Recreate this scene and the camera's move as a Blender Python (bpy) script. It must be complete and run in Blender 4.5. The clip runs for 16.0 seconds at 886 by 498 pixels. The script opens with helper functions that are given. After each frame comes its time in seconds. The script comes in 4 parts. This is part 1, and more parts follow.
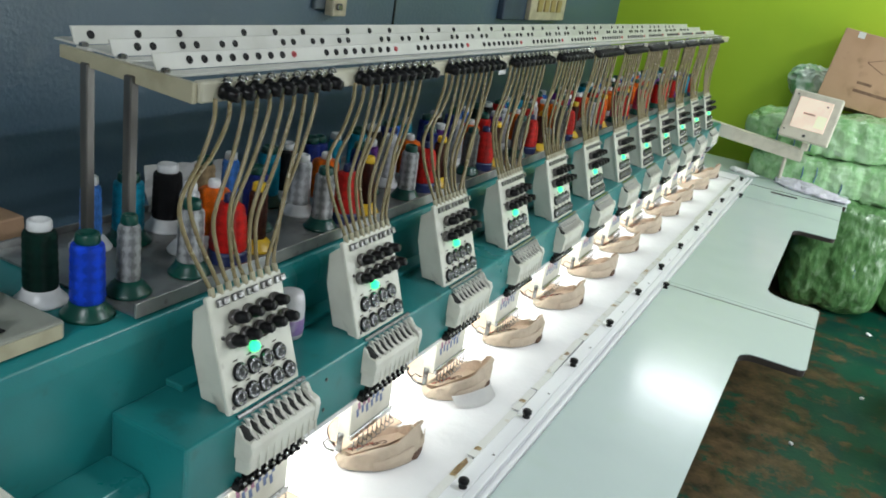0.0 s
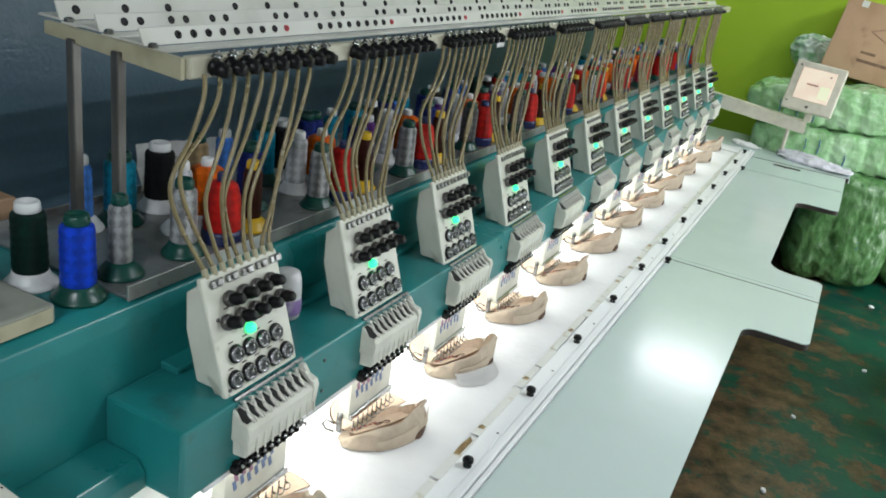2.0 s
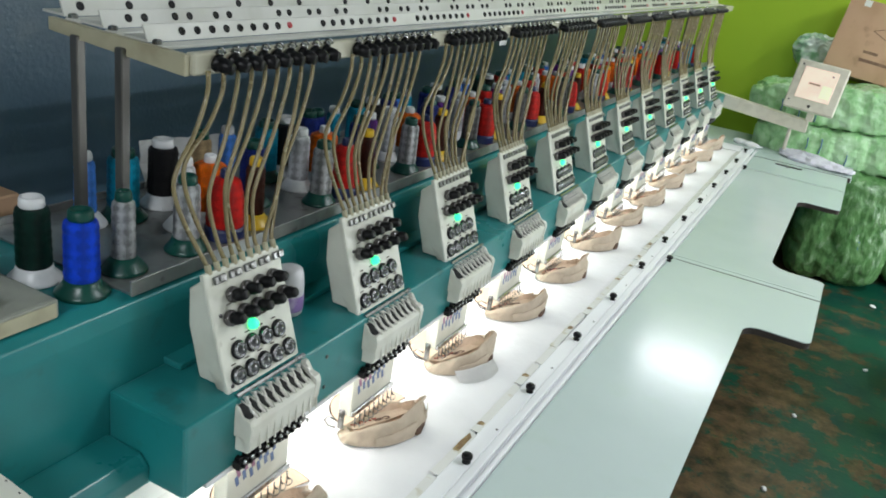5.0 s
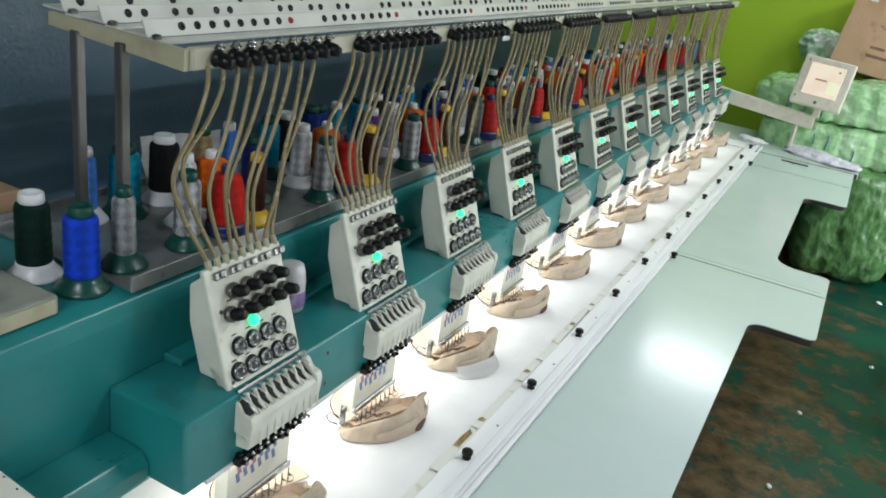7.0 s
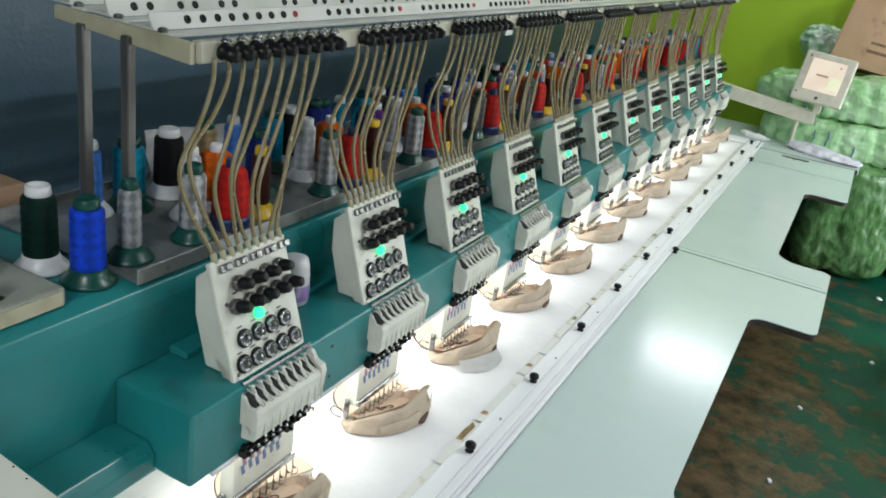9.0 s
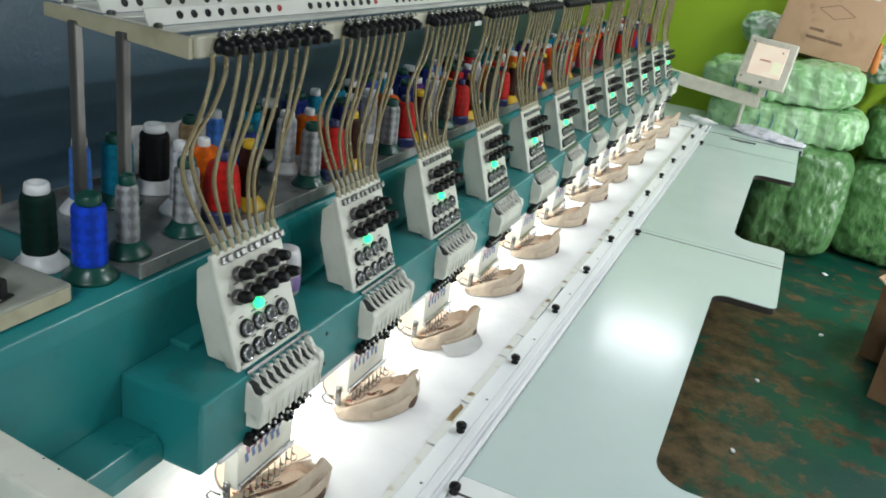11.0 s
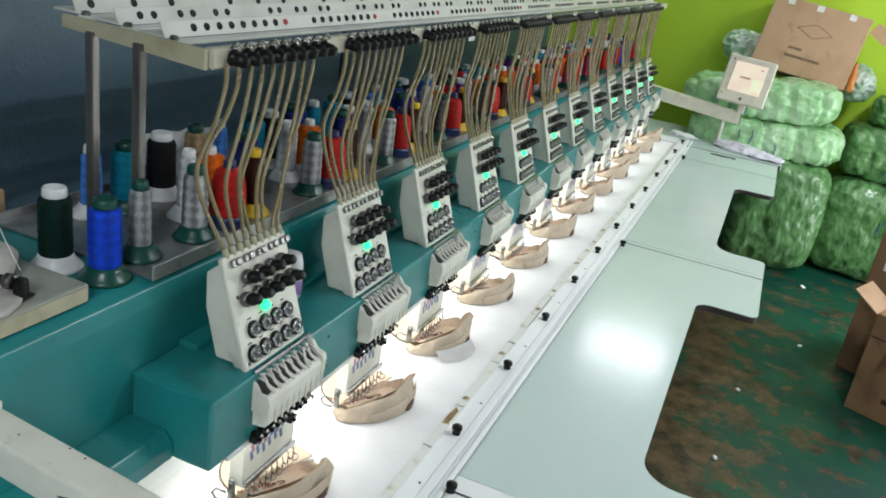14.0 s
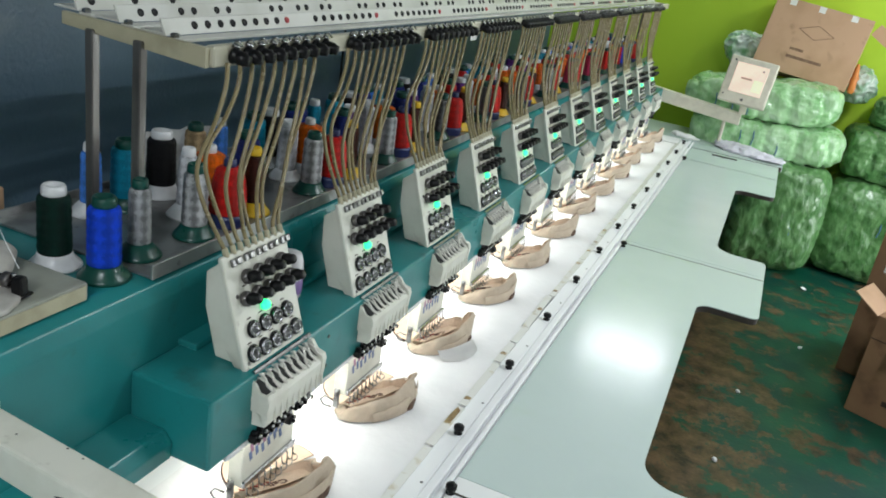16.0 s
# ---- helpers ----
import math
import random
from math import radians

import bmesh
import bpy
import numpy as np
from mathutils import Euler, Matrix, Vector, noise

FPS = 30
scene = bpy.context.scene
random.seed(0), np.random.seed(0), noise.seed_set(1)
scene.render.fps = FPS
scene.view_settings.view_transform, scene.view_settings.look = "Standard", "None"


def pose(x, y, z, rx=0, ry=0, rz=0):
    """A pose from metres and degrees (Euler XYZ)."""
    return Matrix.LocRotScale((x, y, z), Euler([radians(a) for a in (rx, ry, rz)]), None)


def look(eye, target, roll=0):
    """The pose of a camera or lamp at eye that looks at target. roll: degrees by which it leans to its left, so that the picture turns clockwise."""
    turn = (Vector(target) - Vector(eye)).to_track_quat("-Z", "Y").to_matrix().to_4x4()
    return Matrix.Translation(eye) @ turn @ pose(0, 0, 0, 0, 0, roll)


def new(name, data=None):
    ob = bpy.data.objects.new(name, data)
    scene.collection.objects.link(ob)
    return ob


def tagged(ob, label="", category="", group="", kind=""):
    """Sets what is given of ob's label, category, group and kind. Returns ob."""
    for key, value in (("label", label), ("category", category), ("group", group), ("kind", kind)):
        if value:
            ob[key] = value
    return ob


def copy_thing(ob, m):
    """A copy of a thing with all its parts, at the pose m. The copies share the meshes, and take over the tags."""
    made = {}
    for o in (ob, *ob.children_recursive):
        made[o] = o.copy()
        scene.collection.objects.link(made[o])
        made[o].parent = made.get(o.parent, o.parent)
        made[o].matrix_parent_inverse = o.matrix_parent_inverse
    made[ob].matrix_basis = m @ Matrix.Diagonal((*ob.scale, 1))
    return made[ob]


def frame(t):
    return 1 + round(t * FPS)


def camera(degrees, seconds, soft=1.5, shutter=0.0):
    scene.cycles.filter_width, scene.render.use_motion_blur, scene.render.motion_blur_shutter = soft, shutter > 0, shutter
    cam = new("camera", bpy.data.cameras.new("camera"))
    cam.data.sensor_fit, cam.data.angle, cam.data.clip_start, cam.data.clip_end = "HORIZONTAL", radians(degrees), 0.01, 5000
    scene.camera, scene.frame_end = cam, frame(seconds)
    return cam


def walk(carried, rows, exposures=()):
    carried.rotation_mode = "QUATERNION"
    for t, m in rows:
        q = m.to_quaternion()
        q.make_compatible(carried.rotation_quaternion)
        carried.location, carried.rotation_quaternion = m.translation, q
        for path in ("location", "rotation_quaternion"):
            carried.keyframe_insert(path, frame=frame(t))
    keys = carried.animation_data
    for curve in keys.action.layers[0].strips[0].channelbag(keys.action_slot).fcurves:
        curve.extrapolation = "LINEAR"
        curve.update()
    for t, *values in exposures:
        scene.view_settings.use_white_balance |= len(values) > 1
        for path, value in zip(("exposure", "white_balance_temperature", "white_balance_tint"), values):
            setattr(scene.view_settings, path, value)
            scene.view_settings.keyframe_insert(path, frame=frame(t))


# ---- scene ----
cam = camera(57.2, 16.0, soft=1.8)
PATH = [
    (0, (0.82, -1.04, 1.899), (0.03, 0.668, 1.222), 9.1),
    (0.5, (0.817, -1.032, 1.898), (0.009, 0.665, 1.213), 9.0),
    (1, (0.811, -1.024, 1.892), (0.012, 0.666, 1.182), 8.7),
    (1.5, (0.814, -1.016, 1.893), (0.03, 0.675, 1.171), 8.4),
    (2, (0.811, -1.011, 1.893), (0.036, 0.681, 1.16), 8.6),
    (2.5, (0.806, -1.011, 1.892), (0.039, 0.682, 1.153), 8.8),
    (3, (0.808, -1.017, 1.892), (0.023, 0.671, 1.162), 8.7),
    (3.5, (0.81, -1.009, 1.895), (0.014, 0.673, 1.16), 8.4),
    (4, (0.807, -1.013, 1.894), (0.023, 0.675, 1.162), 8.7),
    (6.5, (0.822, -1.017, 1.888), (0.048, 0.671, 1.144), 8.7),
    (7, (0.817, -1.007, 1.888), (0.03, 0.674, 1.143), 8.6),
    (7.5, (0.811, -1.003, 1.887), (0.03, 0.676, 1.132), 8.5),
    (8, (0.811, -1.014, 1.889), (0.034, 0.669, 1.139), 8.7),
    (8.5, (0.814, -1.013, 1.887), (0.03, 0.665, 1.133), 8.7),
    (11, (0.76, -1.095, 1.878), (0.095, 0.634, 1.124), 8.3),
    (11.5, (0.74, -1.122, 1.878), (0.144, 0.631, 1.122), 8.4),
    (12, (0.751, -1.139, 1.884), (0.119, 0.609, 1.145), 8.5),
    (12.5, (0.755, -1.157, 1.886), (0.12, 0.604, 1.184), 9.4),
    (13, (0.743, -1.16, 1.884), (0.114, 0.598, 1.168), 9.6),
    (13.5, (0.753, -1.167, 1.887), (0.105, 0.583, 1.168), 9.1),
    (14, (0.751, -1.167, 1.882), (0.12, 0.59, 1.165), 9.1),
    (14.5, (0.749, -1.17, 1.885), (0.122, 0.588, 1.167), 9.4),
    (15, (0.749, -1.169, 1.882), (0.118, 0.587, 1.161), 9.4),
    (15.5, (0.744, -1.164, 1.884), (0.119, 0.596, 1.17), 9.6),
    (16, (0.746, -1.161, 1.88), (0.116, 0.596, 1.162), 9.4),
]
walk(cam, [(t, look(eye, target, roll)) for t, eye, target, roll in PATH])

# ---- world and lamps ----
world = bpy.data.worlds.new("world")
scene.world = world
world.use_nodes = True
world.node_tree.nodes["Background"].inputs[0].default_value = (0.75, 0.85, 1.0, 1)
world.node_tree.nodes["Background"].inputs[1].default_value = 0.3
scene.view_settings.exposure = -0.15


def area(name, eye, target, sx, sy, watts, colour, roll=0):
    lamp = bpy.data.lights.new(name, "AREA")
    lamp.shape, lamp.size, lamp.size_y, lamp.energy, lamp.color = "RECTANGLE", sx, sy, watts, colour
    ob = new(name, lamp)
    ob.matrix_world = look(eye, target, roll)
    return ob


COOL = (0.90, 0.95, 1.0)
area("tube_light_far", (0.17, 5.55, 2.9), (0.17, 3.6, 0.6), 0.72, 0.05, 14, COOL)
# Unseen ceiling fill lamps, added to brighten bags, table and cones.
area("fill_light_right", (2.2, 3.7, 2.93), (2.2, 3.7, 0), 0.12, 1.2, 42, COOL)
area("fill_light_mid", (1.75, 1.3, 2.93), (1.75, 1.3, 0), 0.07, 0.75, 42, COOL)
area("fill_light_near", (0.85, -2.5, 2.93), (0.85, -2.5, 0), 0.12, 1.2, 62, COOL)
area("work_light", (-0.03, 2.2, 0.952), (-0.03, 2.2, 0), 0.03, 4.7, 11, (1.0, 0.97, 0.9))
area("work_light_front", (0.042, 2.2, 0.954), (0.042, 2.2, 0), 0.012, 4.7, 1.6, (1.0, 0.97, 0.9))
# No doorway is seen: fill lamp added for the wall sheen and bags.
area("east_fill_light", (3.25, 3.9, 1.0), (-1, 3.9, 0.8), 0.96, 1.96, 68, (0.92, 0.97, 1.0))


# ---- materials ----
def mat(name, base, rough=0.5, metal=0.0, second=None, scale=8.0, mix=(0.45, 0.65), bump=0.0, bscale=60.0, coat=0.0,
        rvar=0.1, detail=5.0, stretch=(1, 1, 1), emit=None, trans=0.0, third=None, tscale=30.0, tmix=(0.55, 0.7), obvar=0.0, spec=0.5, grain=0.5, bdist=0.004):
    m = bpy.data.materials.new(name)
    m.use_nodes = True
    nt = m.node_tree
    b = nt.nodes["Principled BSDF"]
    L = nt.links.new
    tc = nt.nodes.new("ShaderNodeTexCoord")
    mp = nt.nodes.new("ShaderNodeMapping")
    mp.inputs["Scale"].default_value = stretch
    L(tc.outputs["Object"], mp.inputs[0])
    n1 = nt.nodes.new("ShaderNodeTexNoise")
    n1.inputs["Scale"].default_value, n1.inputs["Detail"].default_value, n1.inputs["Roughness"].default_value = scale, detail, grain
    L(mp.outputs[0], n1.inputs["Vector"])
    second = second or tuple(c * 0.82 for c in base)

    def ramp(src, lo, hi):
        r = nt.nodes.new("ShaderNodeMapRange")
        r.inputs["From Min"].default_value, r.inputs["From Max"].default_value = lo, hi
        L(src, r.inputs["Value"])
        return r.outputs[0]

    def mixed(fac, a, c):
        x = nt.nodes.new("ShaderNodeMix")
        x.data_type = "RGBA"
        L(fac, x.inputs[0])
        for s, v in ((6, a), (7, c)):
            if isinstance(v, tuple):
                x.inputs[s].default_value = (*v, 1)
            else:
                L(v, x.inputs[s])
        return x.outputs[2]

    col = mixed(ramp(n1.outputs[0], *mix), tuple(base), tuple(second))
    if third:
        n3 = nt.nodes.new("ShaderNodeTexNoise")
        n3.inputs["Scale"].default_value, n3.inputs["Detail"].default_value, n3.inputs["Roughness"].default_value = tscale, 8, grain
        L(mp.outputs[0], n3.inputs["Vector"])
        col = mixed(ramp(n3.outputs[0], *tmix), col, tuple(third))
    if obvar:
        oi = nt.nodes.new("ShaderNodeObjectInfo")
        hs = nt.nodes.new("ShaderNodeHueSaturation")
        L(ramp(oi.outputs["Random"], 0, 1), hs.inputs["Fac"])
        hs.inputs["Value"].default_value = 1 - obvar
        L(col, hs.inputs["Color"])
        col = hs.outputs[0]
    L(col, b.inputs["Base Color"])
    n2 = nt.nodes.new("ShaderNodeTexNoise")
    n2.inputs["Scale"].default_value, n2.inputs["Detail"].default_value = bscale, 4
    L(mp.outputs[0], n2.inputs["Vector"])
    rr = nt.nodes.new("ShaderNodeMapRange")
    rr.inputs["To Min"].default_value, rr.inputs["To Max"].default_value = max(0.02, rough - rvar), min(1, rough + rvar)
    L(n1.outputs[0], rr.inputs["Value"])
    L(rr.outputs[0], b.inputs["Roughness"])
    b.inputs["Metallic"].default_value = metal
    b.inputs["Coat Weight"].default_value = coat
    b.inputs["Coat Roughness"].default_value = 0.12
    b.inputs["Transmission Weight"].default_value = trans
    b.inputs["Specular IOR Level"].default_value = spec
    if bump:
        bp = nt.nodes.new("ShaderNodeBump")
        bp.inputs["Strength"].default_value, bp.inputs["Distance"].default_value = min(1, bump), bdist
        L(n2.outputs[0], bp.inputs["Height"])
        L(bp.outputs[0], b.inputs["Normal"])
    if emit:
        b.inputs["Emission Color"].default_value, b.inputs["Emission Strength"].default_value = (*emit[:3], 1), emit[3]
    return m


TEAL = mat("teal_enamel", (0.012, 0.195, 0.198), 0.30, second=(0.014, 0.165, 0.170), scale=5, bump=0.06, bscale=220, third=(0.02, 0.10, 0.10), tscale=14, tmix=(0.62, 0.8))
CREAM = mat("cream_enamel", (0.66, 0.66, 0.58), 0.38, second=(0.58, 0.58, 0.50), scale=12, bump=0.05, bscale=250, third=(0.40, 0.38, 0.32), tscale=40, tmix=(0.66, 0.8))
COVER = mat("cream_plastic", (0.64, 0.64, 0.57), 0.32, second=(0.57, 0.56, 0.49), scale=20, bump=0.04, bscale=300)
RACKW = mat("rack_white_paint", (0.66, 0.66, 0.62), 0.38, second=(0.58, 0.58, 0.53), scale=9, bump=0.05, bscale=200)
BARPAINT = mat("cream_bar_paint", (0.50, 0.48, 0.38), 0.4, second=(0.43, 0.41, 0.31), scale=11, bump=0.05, bscale=200)
RACKB = mat("yellowed_paint", (0.42, 0.39, 0.27), 0.45, second=(0.33, 0.30, 0.20), scale=14, bump=0.06, bscale=180)
STEEL = mat("galvanised_steel", (0.36, 0.37, 0.36), 0.36, 0.75, second=(0.25, 0.25, 0.245), scale=16, bump=0.06, bscale=150, third=(0.15, 0.14, 0.125), tscale=30, tmix=(0.62, 0.76))
POST = mat("grey_post_steel", (0.17, 0.165, 0.155), 0.36, 0.7, second=(0.11, 0.105, 0.10), scale=20, stretch=(1, 1, 0.2))
CHROME = mat("chrome", (0.42, 0.42, 0.43), 0.26, 1.0, second=(0.22, 0.22, 0.22), scale=60, rvar=0.08)
DARKCHROME = mat("dark_chrome", (0.20, 0.20, 0.21), 0.22, 1.0, second=(0.10, 0.10, 0.10), scale=70)
CLAMP = mat("dull_clamp_steel", (0.30, 0.30, 0.30), 0.34, 0.9, second=(0.14, 0.13, 0.12), scale=50)
LEVER = mat("bright_lever_steel", (0.68, 0.66, 0.61), 0.34, 0.4, second=(0.46, 0.44, 0.40), scale=60)
DARKMET = mat("dark_steel", (0.16, 0.15, 0.15), 0.3, 0.85, scale=60)
BLACK = mat("black_plastic", (0.006, 0.006, 0.007), 0.34, scale=30, second=(0.011, 0.011, 0.011), spec=0.2)
RED = mat("red_plastic", (0.5, 0.03, 0.04), 0.35, scale=30)
LED = mat("green_led", (0.1, 0.9, 0.4), 0.3, emit=(0.02, 1.0, 0.28, 2.3))
WHITELAM = mat("white_laminate", (0.83, 0.84, 0.84), 0.2, scale=4, bump=0.02, bscale=200)
TABLE = mat("mint_laminate", (0.525, 0.615, 0.595), 0.17, second=(0.50, 0.59, 0.57), scale=3, bump=0.006, bscale=300, rvar=0.02, spec=0.22, third=(0.50, 0.60, 0.55), tscale=7, tmix=(0.6, 0.8))
EDGE = mat("dark_table_edge", (0.05, 0.04, 0.035), 0.5, scale=20)
ALU = mat("white_aluminium", (0.84, 0.85, 0.86), 0.4, 0.0, second=(0.76, 0.77, 0.79), scale=12, bump=0.03, bscale=200, stretch=(1, 0.15, 1))
CLOTH = mat("white_backing_cloth", (0.77, 0.77, 0.78), 0.85, second=(0.72, 0.72, 0.73), scale=6, bump=0.35, bscale=35, rvar=0.05)
TAPE = mat("clear_tape", (0.74, 0.74, 0.71), 0.2, second=(0.60, 0.56, 0.46), scale=30, mix=(0.58, 0.70), bump=0.3, bscale=60)
STAIN = mat("brown_tape", (0.20, 0.125, 0.055), 0.35, second=(0.36, 0.26, 0.12), scale=60, bump=0.2, bscale=90)
BEIGE = mat("beige_cotton_twill", (0.53, 0.435, 0.335), 0.9, second=(0.45, 0.365, 0.28), scale=14, bump=0.9, bscale=55, rvar=0.03)
PEACH = mat("beige_panel_cotton", (0.62, 0.47, 0.35), 0.9, second=(0.56, 0.42, 0.31), scale=18, bump=0.4, bscale=160, rvar=0.03)
# Dark brown stands for the shade inside the caps' strap openings.
OPENSHADE = mat("dark_brown_opening_shade", (0.13, 0.075, 0.050), 0.9, second=(0.07, 0.04, 0.03), scale=40, bump=0.4, bscale=90)
THREADRED = mat("red_stitching", (0.42, 0.05, 0.04), 0.6, scale=80)
INK = mat("dark_brown_stitching", (0.09, 0.03, 0.02), 0.6, scale=80)
TUBE = mat("yellowed_clear_hose", (0.345, 0.28, 0.145), 0.26, second=(0.265, 0.21, 0.10), scale=25, trans=0.35, rvar=0.06)
BLUEWALL = mat("dark_blue_gloss_paint", (0.058, 0.110, 0.158), 0.46, second=(0.068, 0.126, 0.176), scale=2, bump=0.8, bscale=70, third=(0.095, 0.145, 0.18), tscale=9, tmix=(0.60, 0.78), rvar=0.14, spec=1.0, bdist=0.003)
GREENWALL = mat("lime_green_wall_paint", (0.45, 0.67, 0.03), 0.55, second=(0.41, 0.63, 0.027), scale=1.5, bump=0.12, bscale=40)
WHITEWALL = mat("white_wall_paint", (0.72, 0.73, 0.70), 0.7, scale=2, bump=0.1, bscale=50)
FLOOR = mat("worn_green_floor_paint", (0.003, 0.064, 0.037), 0.42, second=(0.002, 0.042, 0.033), scale=2.2, bump=0.25, bscale=45, detail=10, rvar=0.14, spec=0.3)


def wear_floor(m):
    """Bare brown concrete where the paint has gone: torn patches, and a trodden strip beside the table."""
    nt = m.node_tree
    L = nt.links.new
    b = nt.nodes["Principled BSDF"]
    paint = b.inputs["Base Color"].links[0].from_socket
    geo = nt.nodes.new("ShaderNodeTexCoord").outputs["Object"]

    def tex(scale, detail, rough):
        n = nt.nodes.new("ShaderNodeTexNoise")
        n.inputs["Scale"].default_value, n.inputs["Detail"].default_value, n.inputs["Roughness"].default_value = scale, detail, rough
        L(geo, n.inputs["Vector"])
        return n.outputs[0]

    def rng(src, a, c, lo=0.0, hi=1.0):
        r = nt.nodes.new("ShaderNodeMapRange")
        for i, v in enumerate((a, c, lo, hi)):
            r.inputs[i + 1].default_value = v
        L(src, r.inputs[0])
        return r.outputs[0]

    def add(a, c):
        n = nt.nodes.new("ShaderNodeMath")
        n.operation = "ADD"
        L(a, n.inputs[0]), L(c, n.inputs[1])
        return n.outputs[0]

    def blend(fac, a, c):
        x = nt.nodes.new("ShaderNodeMix")
        x.data_type = "RGBA"
        L(fac, x.inputs[0]), L(a, x.inputs[6])
        if isinstance(c, tuple):
            x.inputs[7].default_value = (*c, 1)
        else:
            L(c, x.inputs[7])
        return x.outputs[2]

    sep = nt.nodes.new("ShaderNodeSeparateXYZ")
    L(geo, sep.inputs[0])
    strip = rng(sep.outputs[0], 1.20, 0.84, 0.0, 0.115)
    torn = rng(add(tex(5.0, 14, 0.74), strip), 0.520, 0.575)
    tone = nt.nodes.new("ShaderNodeRGB")
    tone.outputs[0].default_value = (0.125, 0.078, 0.040, 1)
    bare = blend(rng(tex(7, 10, 0.75), 0.40, 0.62), tone.outputs[0], (0.024, 0.021, 0.012))
    L(blend(torn, paint, bare), b.inputs["Base Color"])


wear_floor(FLOOR)
CARTON = mat("brown_cardboard", (0.50, 0.315, 0.195), 0.72, second=(0.43, 0.265, 0.155), scale=4, bump=0.12, bscale=80, third=(0.30, 0.18, 0.10), tscale=11, tmix=(0.6, 0.8))
# Darker copy of CARTON that offsets the strong fill light on the floor boxes.
CARTDARK = mat("darker_brown_cardboard", (0.27, 0.150, 0.075), 0.75, second=(0.22, 0.12, 0.06), scale=4, bump=0.12, bscale=80, third=(0.14, 0.075, 0.038), tscale=9, tmix=(0.58, 0.8))
FADED = mat("faded_brown_print", (0.17, 0.095, 0.06), 0.75, second=(0.24, 0.145, 0.09), scale=30)
PRINT = mat("dark_print", (0.045, 0.025, 0.018), 0.7, scale=40)
# The pale third tone paints glints on the crinkled wrap into the colour.
BAG = mat("green_wrap_glints", (0.20, 0.45, 0.17), 0.28, second=(0.40, 0.60, 0.36), scale=6, mix=(0.36, 0.64), bump=1.0, bscale=22, detail=12, grain=0.66,
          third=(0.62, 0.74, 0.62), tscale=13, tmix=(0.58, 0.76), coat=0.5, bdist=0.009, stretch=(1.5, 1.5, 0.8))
# Darker copy of BAG; its third tone again paints pale highlights.
BAGDARK = mat("dark_green_wrap_glints", (0.050, 0.150, 0.040), 0.30, second=(0.13, 0.28, 0.10), scale=10, mix=(0.40, 0.62), bump=1.0, bscale=24, detail=12, grain=0.72,
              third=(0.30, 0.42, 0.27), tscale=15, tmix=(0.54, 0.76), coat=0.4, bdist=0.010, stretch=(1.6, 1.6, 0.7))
CLEARBAG = mat("clear_plastic_wrap", (0.50, 0.58, 0.52), 0.22, second=(0.22, 0.42, 0.25), scale=14, bump=0.9, bscale=30, coat=0.6)
STRAP = mat("blue_marker_strap", (0.04, 0.12, 0.24), 0.5, scale=30)
BEZEL = mat("beige_panel_plastic", (0.62, 0.58, 0.48), 0.42, second=(0.54, 0.50, 0.41), scale=18, bump=0.05, bscale=200)
SCREEN = mat("lit_screen", (0.9, 0.75, 0.62), 0.25, emit=(1.0, 0.74, 0.58, 0.30))
SCREENB = mat("lit_screen_button", (0.85, 0.9, 0.65), 0.25, emit=(0.95, 0.84, 0.60, 0.28))
PAPER = mat("white_paper", (0.78, 0.78, 0.77), 0.8, second=(0.70, 0.70, 0.70), scale=10, bump=0.1, bscale=40)
LILAC = mat("pale_lilac_cloth", (0.60, 0.58, 0.66), 0.85, second=(0.70, 0.69, 0.74), scale=30, bump=0.5, bscale=50)
JAR = mat("white_plastic_jar", (0.72, 0.70, 0.72), 0.3, scale=12)
PURPLE = mat("purple_label", (0.28, 0.17, 0.42), 0.4, second=(0.52, 0.42, 0.62), scale=40)
ORANGE = mat("orange_print", (0.65, 0.22, 0.05), 0.4, scale=30)
IVORY = mat("ivory_switch_plastic", (0.60, 0.54, 0.38), 0.4, scale=20)
DARKIN = mat("dark_slot_and_neck", (0.03, 0.03, 0.03), 0.8, scale=10)
CORNERGREEN = mat("dark_green_cap_plastic", (0.002, 0.060, 0.044), 0.3, scale=20)
WHITEPL = mat("white_cone_plastic", (0.72, 0.73, 0.74), 0.35, scale=20)
YELLOWPL = mat("yellow_cone_plastic", (0.72, 0.46, 0.02), 0.35, scale=20)
NAVYPL = mat("navy_cone_plastic", (0.015, 0.025, 0.10), 0.35, scale=20)


